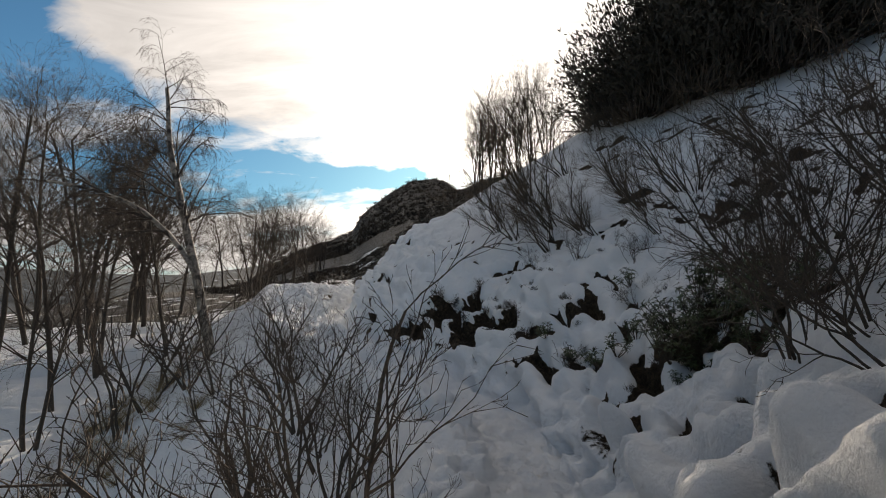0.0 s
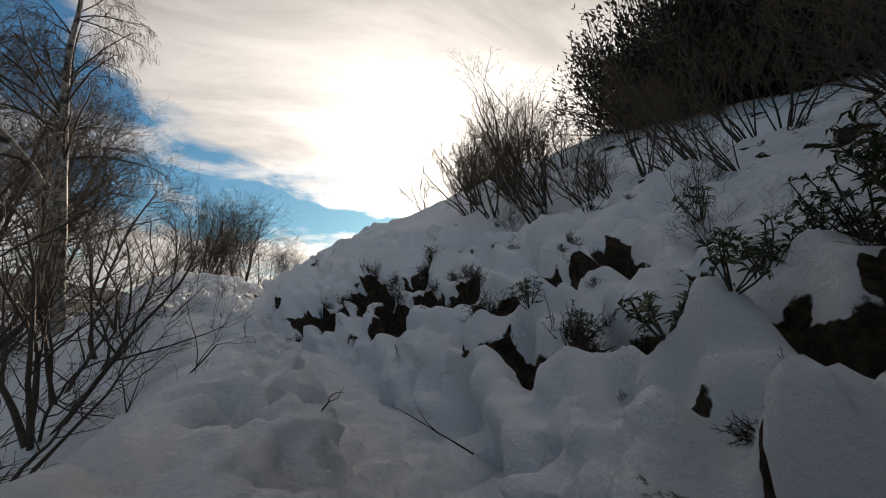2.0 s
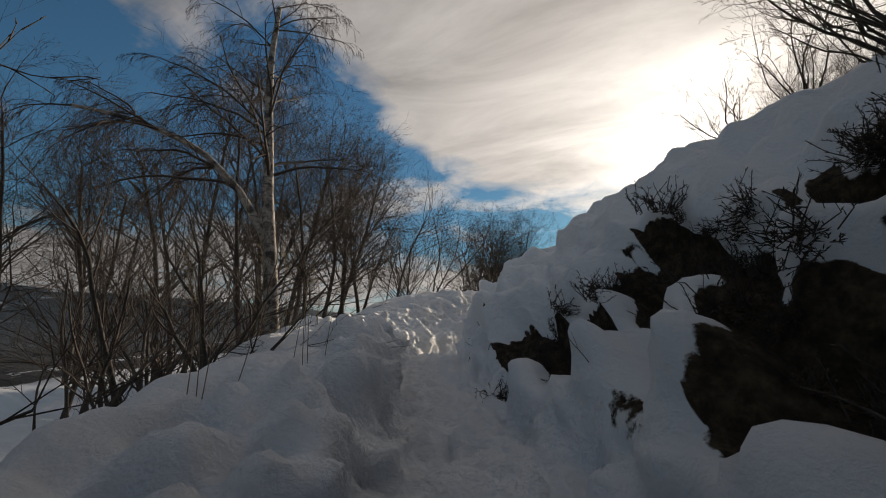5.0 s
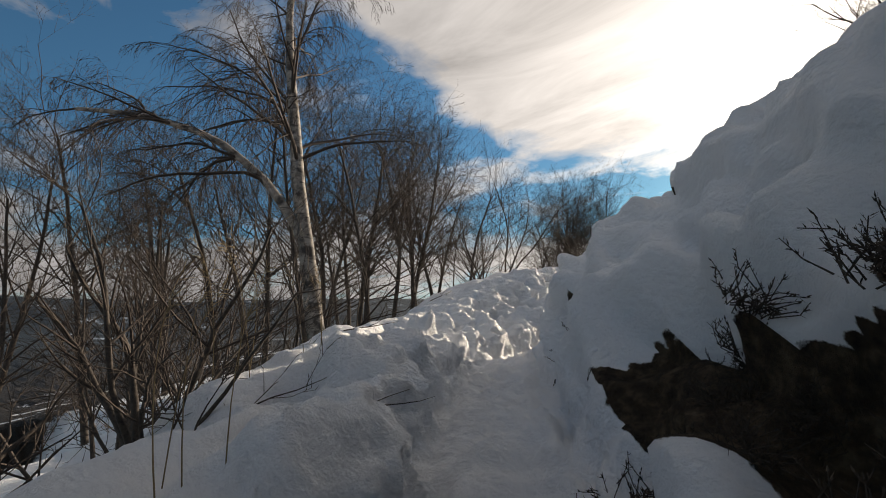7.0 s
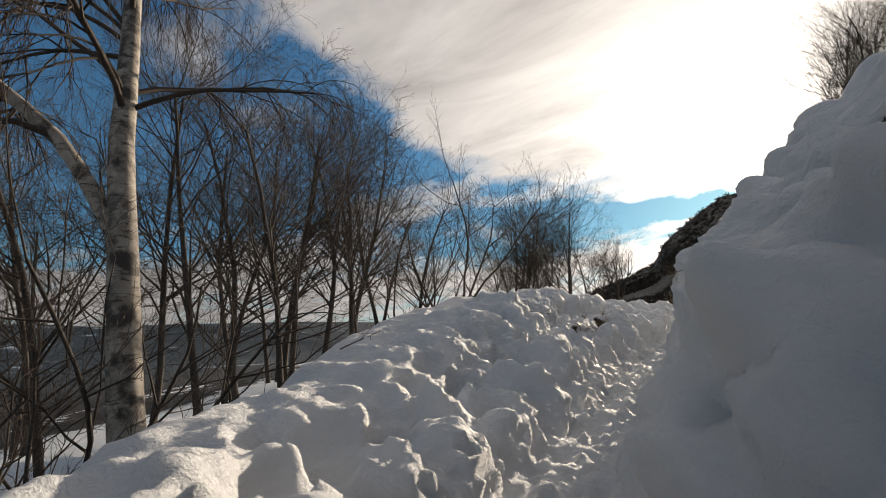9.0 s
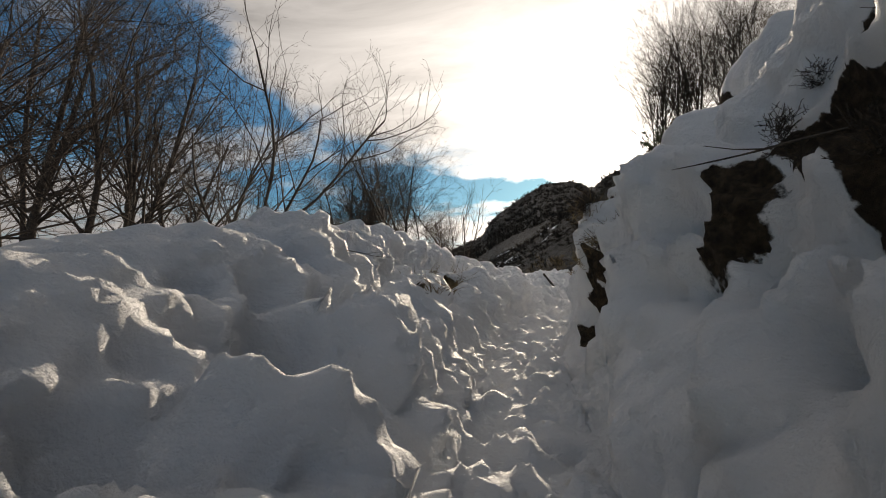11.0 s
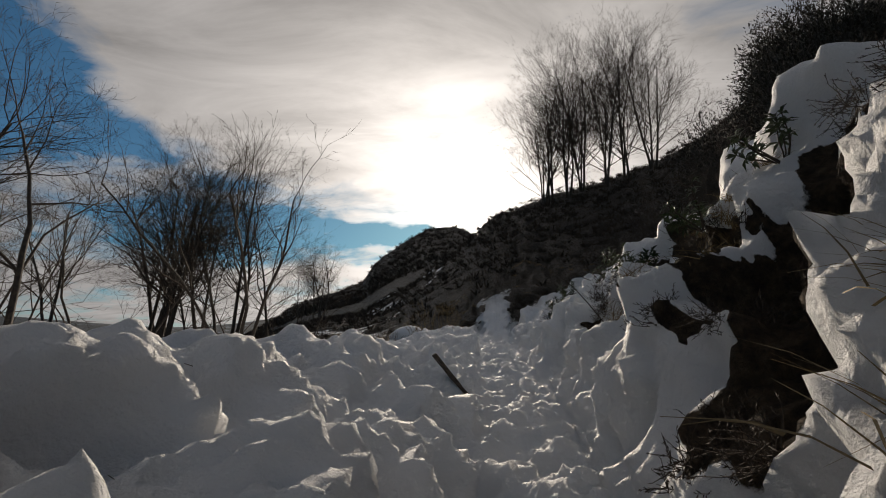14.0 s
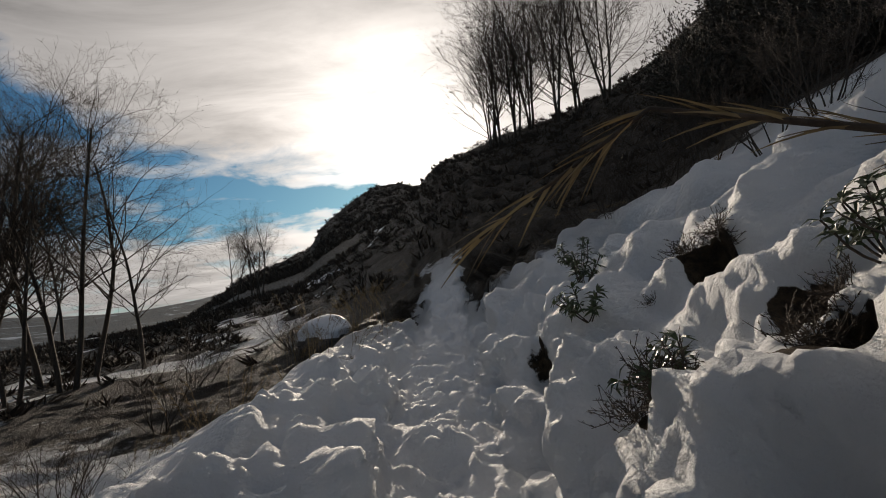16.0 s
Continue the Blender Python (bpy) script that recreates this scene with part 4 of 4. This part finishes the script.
def plan_plants():
    rng = random.Random(3)
    rh = [rhododendron(k, 0.30, 7) for k in (1, 2, 3)]
    places = [(0.262, 1.25), (0.288, 1.39), (0.248, 1.44), (0.274, 2.59), (0.20, 1.9), (0.195, 2.1), (0.21, 2.3), (0.185, 1.8), (0.19, 2.5), (0.225, 1.84), (0.218, 2.0), (0.175, 2.2), (0.24, 3.2), (0.16, 2.9), (0.273, 4.8), (0.25, 3.45),
        (0.215, 1.5), (0.23, 1.35), (0.178, 1.6), (1.058, 2.66), (0.998, 0.86), (0.939, 1.3), (0.987, 1.45), (1.05, 1.1), (1.08, 1.4), (1.1, 1.6), (0.93, 1.9), (0.90, 2.1), (0.87, 1.6), (0.755, 1.5), (1.12, 2.2),
        (0.17, 1.9), (0.168, 2.5), (0.15, 2.1), (0.205, 2.6), (0.182, 3.0), (0.196, 1.75), (0.188, 2.0), (0.202, 2.25), (0.17, 2.05), (0.335, 1.5), (0.89, 1.35), (0.91, 1.5), (0.905, 1.9), (0.885, 1.0), (0.86, 1.0), (0.92, 1.2)]
    scatter(rh, places, rng, 0.55, (0.7, 1.15), 0.03)
    thick = [rhododendron(k, 0.75, 34) for k in (5, 6)]
    for ob in thick:
        tagged(ob, "broad dark evergreen shrub overhanging the snowy bank", "shrub", "evergreen shrubs at the start")
    scatter(thick, [(0.196, 2.0), (0.186, 2.3), (0.206, 2.5), (0.178, 2.8), (0.20, 3.0), (0.19, 1.75), (0.17, 2.2), (0.212, 2.1), (0.165, 2.7)], rng, 0.5, (0.8, 1.15), 0.1)
    he = [heather(k, 0.26, 46) for k in (11, 12, 13)]
    spots = []
    for hs, hu, hl, hw, hd in HOLLOWS:
        for k in range(max(3, int(11 * hl * hw / 0.25))):
            a, r = rng.uniform(0, 6.28), math.sqrt(rng.random())
            spots.append((hs + hl * r * math.cos(a) / METRES, hu + hw * (r * math.sin(a)) + hw * 0.15))
    for hs, hu, hl, hw, hd in HOLLOWS:
        for k in range(int(9 * (hl + hw))):
            a, r = rng.uniform(0, 6.28), rng.uniform(0.8, 1.12)
            spots.append((hs + hl * r * math.cos(a) / METRES, hu + hw * r * math.sin(a)))
    scatter(he, [p for p in spots if p[0] < 0.6], rng, 0.2, (0.45, 0.95), -0.01)
    for s, u in spots:
        if s >= 0.6:
            grow_on(he[1], s, u, 0.15, rng.uniform(0, 360), rng.uniform(0.3, 0.62), 0.01, fresh=False)
    for k in range(30):
        grow_on(he[k % 3], rng.uniform(0.62, 1.08), rng.uniform(0.7, 2.4), 0.35, rng.uniform(0, 360), rng.uniform(0.2, 0.5), 0.02, fresh=False)
    small = []
    for k in range(55):
        s = rng.uniform(0.2, 0.44)
        small.append((s, rng.uniform(1.0, 5.0)))
    for s, u in small:
        grow_on(he[0], s, u, 0.5, rng.uniform(0, 360), rng.uniform(0.25, 0.6), 0.02, fresh=False)
    gr = [grass_tuft(k, 0.22, 55) for k in (21, 22)]
    spots = [(0.785 + rng.gauss(0, 0.010), 0.75 + rng.gauss(0, 0.12)) for k in range(16)] + [(0.885 + rng.gauss(0, 0.012), 1.1 + rng.gauss(0, 0.25)) for k in range(22)] + [(0.703 + rng.gauss(0, 0.012), 0.7 + rng.gauss(0, 0.12)) for k in range(6)]
    spots += [(hs + rng.gauss(0, 0.003), hu + rng.gauss(0, 0.08)) for hs, hu, *_ in LEFT_HOLLOWS for k in range(4)]
    spots += [(rng.uniform(1.12, 1.6), rng.choice((-1, 1)) * rng.uniform(0.8, 5.0)) for k in range(70)]
    scatter(gr, spots, rng, 0.45, (0.7, 1.3), 0.03)
    bracken = grass_tuft(25, 0.8, 90, 0.7)
    tagged(bracken, "brown dead bracken clump on the slope below the path", "bracken", "dead bracken clumps")
    for k in range(46):
        grow_on(bracken, rng.uniform(0.40, 0.62), rng.uniform(-9.0, -4.6), 0.8, rng.uniform(0, 360), rng.uniform(0.8, 1.6), 0.03, fresh=k == 0)
    rd = [reed(k) for k in (31, 32)]
    scatter(rd, [(rng.uniform(1.1, 1.5), rng.uniform(-4.5, -0.9)) for k in range(44)] + [(0.37, -1.5), (0.43, -1.9), (0.455, -1.6), (0.40, -1.2)], rng, 1.0, (0.7, 1.2), 0.05)
    eb = [evergreen_bush(k) for k in (41, 42)]
    for k, (s, u, sz) in enumerate(((0.64, 12.5, 1.5), (0.60, 14.0, 1.8), (0.57, 16.0, 1.9), (0.54, 18.5, 2.0), (0.67, 14.6, 1.6), (0.51, 21.5, 2.0), (0.63, 17.0, 2.0), (0.60, 19.6, 2.1), (0.70, 17.6, 1.8), (1.9, 24.0, 1.8), (1.8, 21.5, 1.7), (1.7, 19.5, 1.6), (2.0, 27.0, 2.0), (1.6, 18.5, 1.5), (1.75, 24.5, 1.9), (1.55, 12.0, 1.1), (1.5, 15.0, 1.3), (1.65, 14.0, 1.3), (1.4, 14.0, 1.2), (1.3, 13.0, 1.1), (1.2, 12.0, 1.0), (1.35, 17.0, 1.4))):
        p = spot(s, u)
        f = stand if k < 2 else copy_stand
        f(eb[k % 2], p.x, p.y, rng.uniform(0, 360), sz, 0.25)
    # boulders by the path ahead
    for s, u, r, seed in ((1.36, -3.2, 0.62, 3),):
        p = spot(s, u)
        ob = snow_rock(seed, r)
        ob.matrix_basis = Matrix.Translation((p.x, p.y, p.z + r * 0.12))
    # dark weathered board standing in the trodden snow
    bm = bmesh.new()
    bmesh.ops.create_cube(bm, size=1)
    bmesh.ops.scale(bm, vec=(0.09, 0.45, 0.03), verts=bm.verts)
    bmesh.ops.bevel(bm, geom=bm.edges[:], offset=0.006, segments=2, affect="EDGES")
    bmesh.ops.subdivide_edges(bm, edges=bm.edges[:], cuts=2)
    for v in bm.verts:
        v.co += Vector((noise.noise(v.co * 9), 0, noise.noise(v.co * 7 + Vector((3, 1, 2))))) * 0.014
    me = bpy.data.meshes.new("wooden_board")
    bm.to_mesh(me)
    bm.free()
    me.materials.append(PLANK)
    b = tagged(new("wooden_board", me), "dark weathered board half buried in the snow bank", "board")
    p, n = bank_place(0.918, -0.66)
    b.matrix_basis = Matrix.Translation(p + Vector((0.02, 0, -0.01))) @ pose(0, 0, 0, -50, 0, -78)
    # long dry stem arching out of the bank over the path
    t, g = Tubes(), Leaves()
    e = at(-0.1204, 0.9038, -0.0502)
    arc = [e + Vector(v) for v in ((1.02, 0.50, -0.62), (0.80, 0.75, -0.30), (0.72, 1.02, -0.07), (0.64, 1.25, 0.12), (0.50, 1.41, 0.29), (0.36, 1.52, 0.40), (0.20, 1.59, 0.46), (0.07, 1.60, 0.38))]
    t.add([p - arc[0] for p in arc], [0.006, 0.006, 0.0055, 0.005, 0.004, 0.003, 0.002, 0.001], 6)
    for j in range(60):
        k = rng.choice((4, 5, 5, 6, 6))
        g.blade((arc[k].lerp(arc[k + 1], rng.random())) - arc[0], rand_dir(rng, (arc[k + 1] - arc[k]).normalized(), 0.35), 0.05, 0.003, Vector((0, 0, -0.3)), rng)
    root = tagged(new("dry_reed"), "long dry reed arching out of the snowy bank", "grass")
    part_mesh("stem", t.mesh("stem", TWIG), root)
    part_mesh("seed_head", g.mesh("seed_head", STRAW), root, kind="stuff")
    root.matrix_basis = Matrix.Translation(arc[0])
    # loose twigs on the snow
    tw = Tubes()
    r2 = random.Random(8)
    q = Vector((0, 0, 0))
    d = Vector((1, 0, 0.1)).normalized()
    pts = [q]
    for i in range(7):
        d = (d + Vector((r2.gauss(0, .1), r2.gauss(0, .16), r2.gauss(0, .06)))).normalized()
        q = q + d * 0.07
        pts.append(q)
    tw.add(pts, [0.005, 0.005, 0.004, 0.004, 0.003, 0.003, 0.002, 0.001], 4)
    tw.add([pts[3], pts[3] + Vector((0.06, 0.05, 0.03)), pts[3] + Vector((0.14, 0.07, 0.08))], [0.003, 0.002, 0.001], 4)
    proto = tagged(new("fallen_twig", tw.mesh("fallen_twig", BARK)), "thin dark fallen twig lying on snow", "twig", "fallen twigs")
    for k, (s, u) in enumerate([(0.26, 0.5), (0.30, -0.3), (0.24, -0.7), (0.36, 0.9), (0.33, 0.2), (0.42, -0.9), (0.40, 0.8), (0.46, -1.4), (0.60, -2.6), (0.63, 1.1), (0.68, -1.4), (0.74, -1.6), (0.80, 1.0), (0.84, -1.1), (0.87, -1.6), (0.95, 1.6), (0.99, 1.9), (1.03, 0.6), (0.19, 0.6), (0.22, 0.9), (0.29, 1.1), (0.91, 1.0), (0.97, 1.2)]):
        grow_on(proto, s, u, 0.5, r2.uniform(0, 360), r2.uniform(0.5, 1.4), -0.01, fresh=k == 0)


def scrub_cover():
    """Dark low scrub all over the bare hillsides ahead."""
    rng = random.Random(61)
    g = Leaves()
    spots = []
    for k in range(5200):
        az, r = radians(rng.uniform(-38, 58)), 13 + 47 * math.sqrt(rng.random())
        spots.append((VIEW.x + r * math.sin(az), VIEW.y + r * math.cos(az), rng.uniform(0.25, 0.6)))
    for k in range(2600):
        az, r = radians(rng.uniform(-26, 6)), rng.uniform(120, 262)
        spots.append((VIEW.x + r * math.sin(az), VIEW.y + r * math.cos(az), rng.uniform(0.8, 2.0)))
    xs, ys = np.array([p[0] for p in spots]), np.array([p[1] for p in spots])
    z, _, heath, _, _, _ = height(xs, ys)
    for (x, y, size), zz, hh in zip(spots, z, heath):
        if hh < 0.5 or abs(x - float(path_x(y))) < 0.7 and y < 1.5 * METRES:
            continue
        for j in range(13):
            d = Vector((rng.gauss(0, 0.6), rng.gauss(0, 0.6), rng.uniform(0.3, 1.0))).normalized()
            p = Vector((x + rng.gauss(0, 0.25) * size, y + rng.gauss(0, 0.25) * size, zz - 0.1 * size))
            g.needle(p, d, Vector((rng.gauss(0, 1), rng.gauss(0, 1), 0.1)), size * rng.uniform(0.5, 1.2), size * 0.16)
    tagged(new("hillside_scrub", g.mesh("hillside_scrub", HEATHER)), "dark brown low scrub covering the bare hillside", "scrub", kind="stuff")


plan_plants()
scrub_cover()
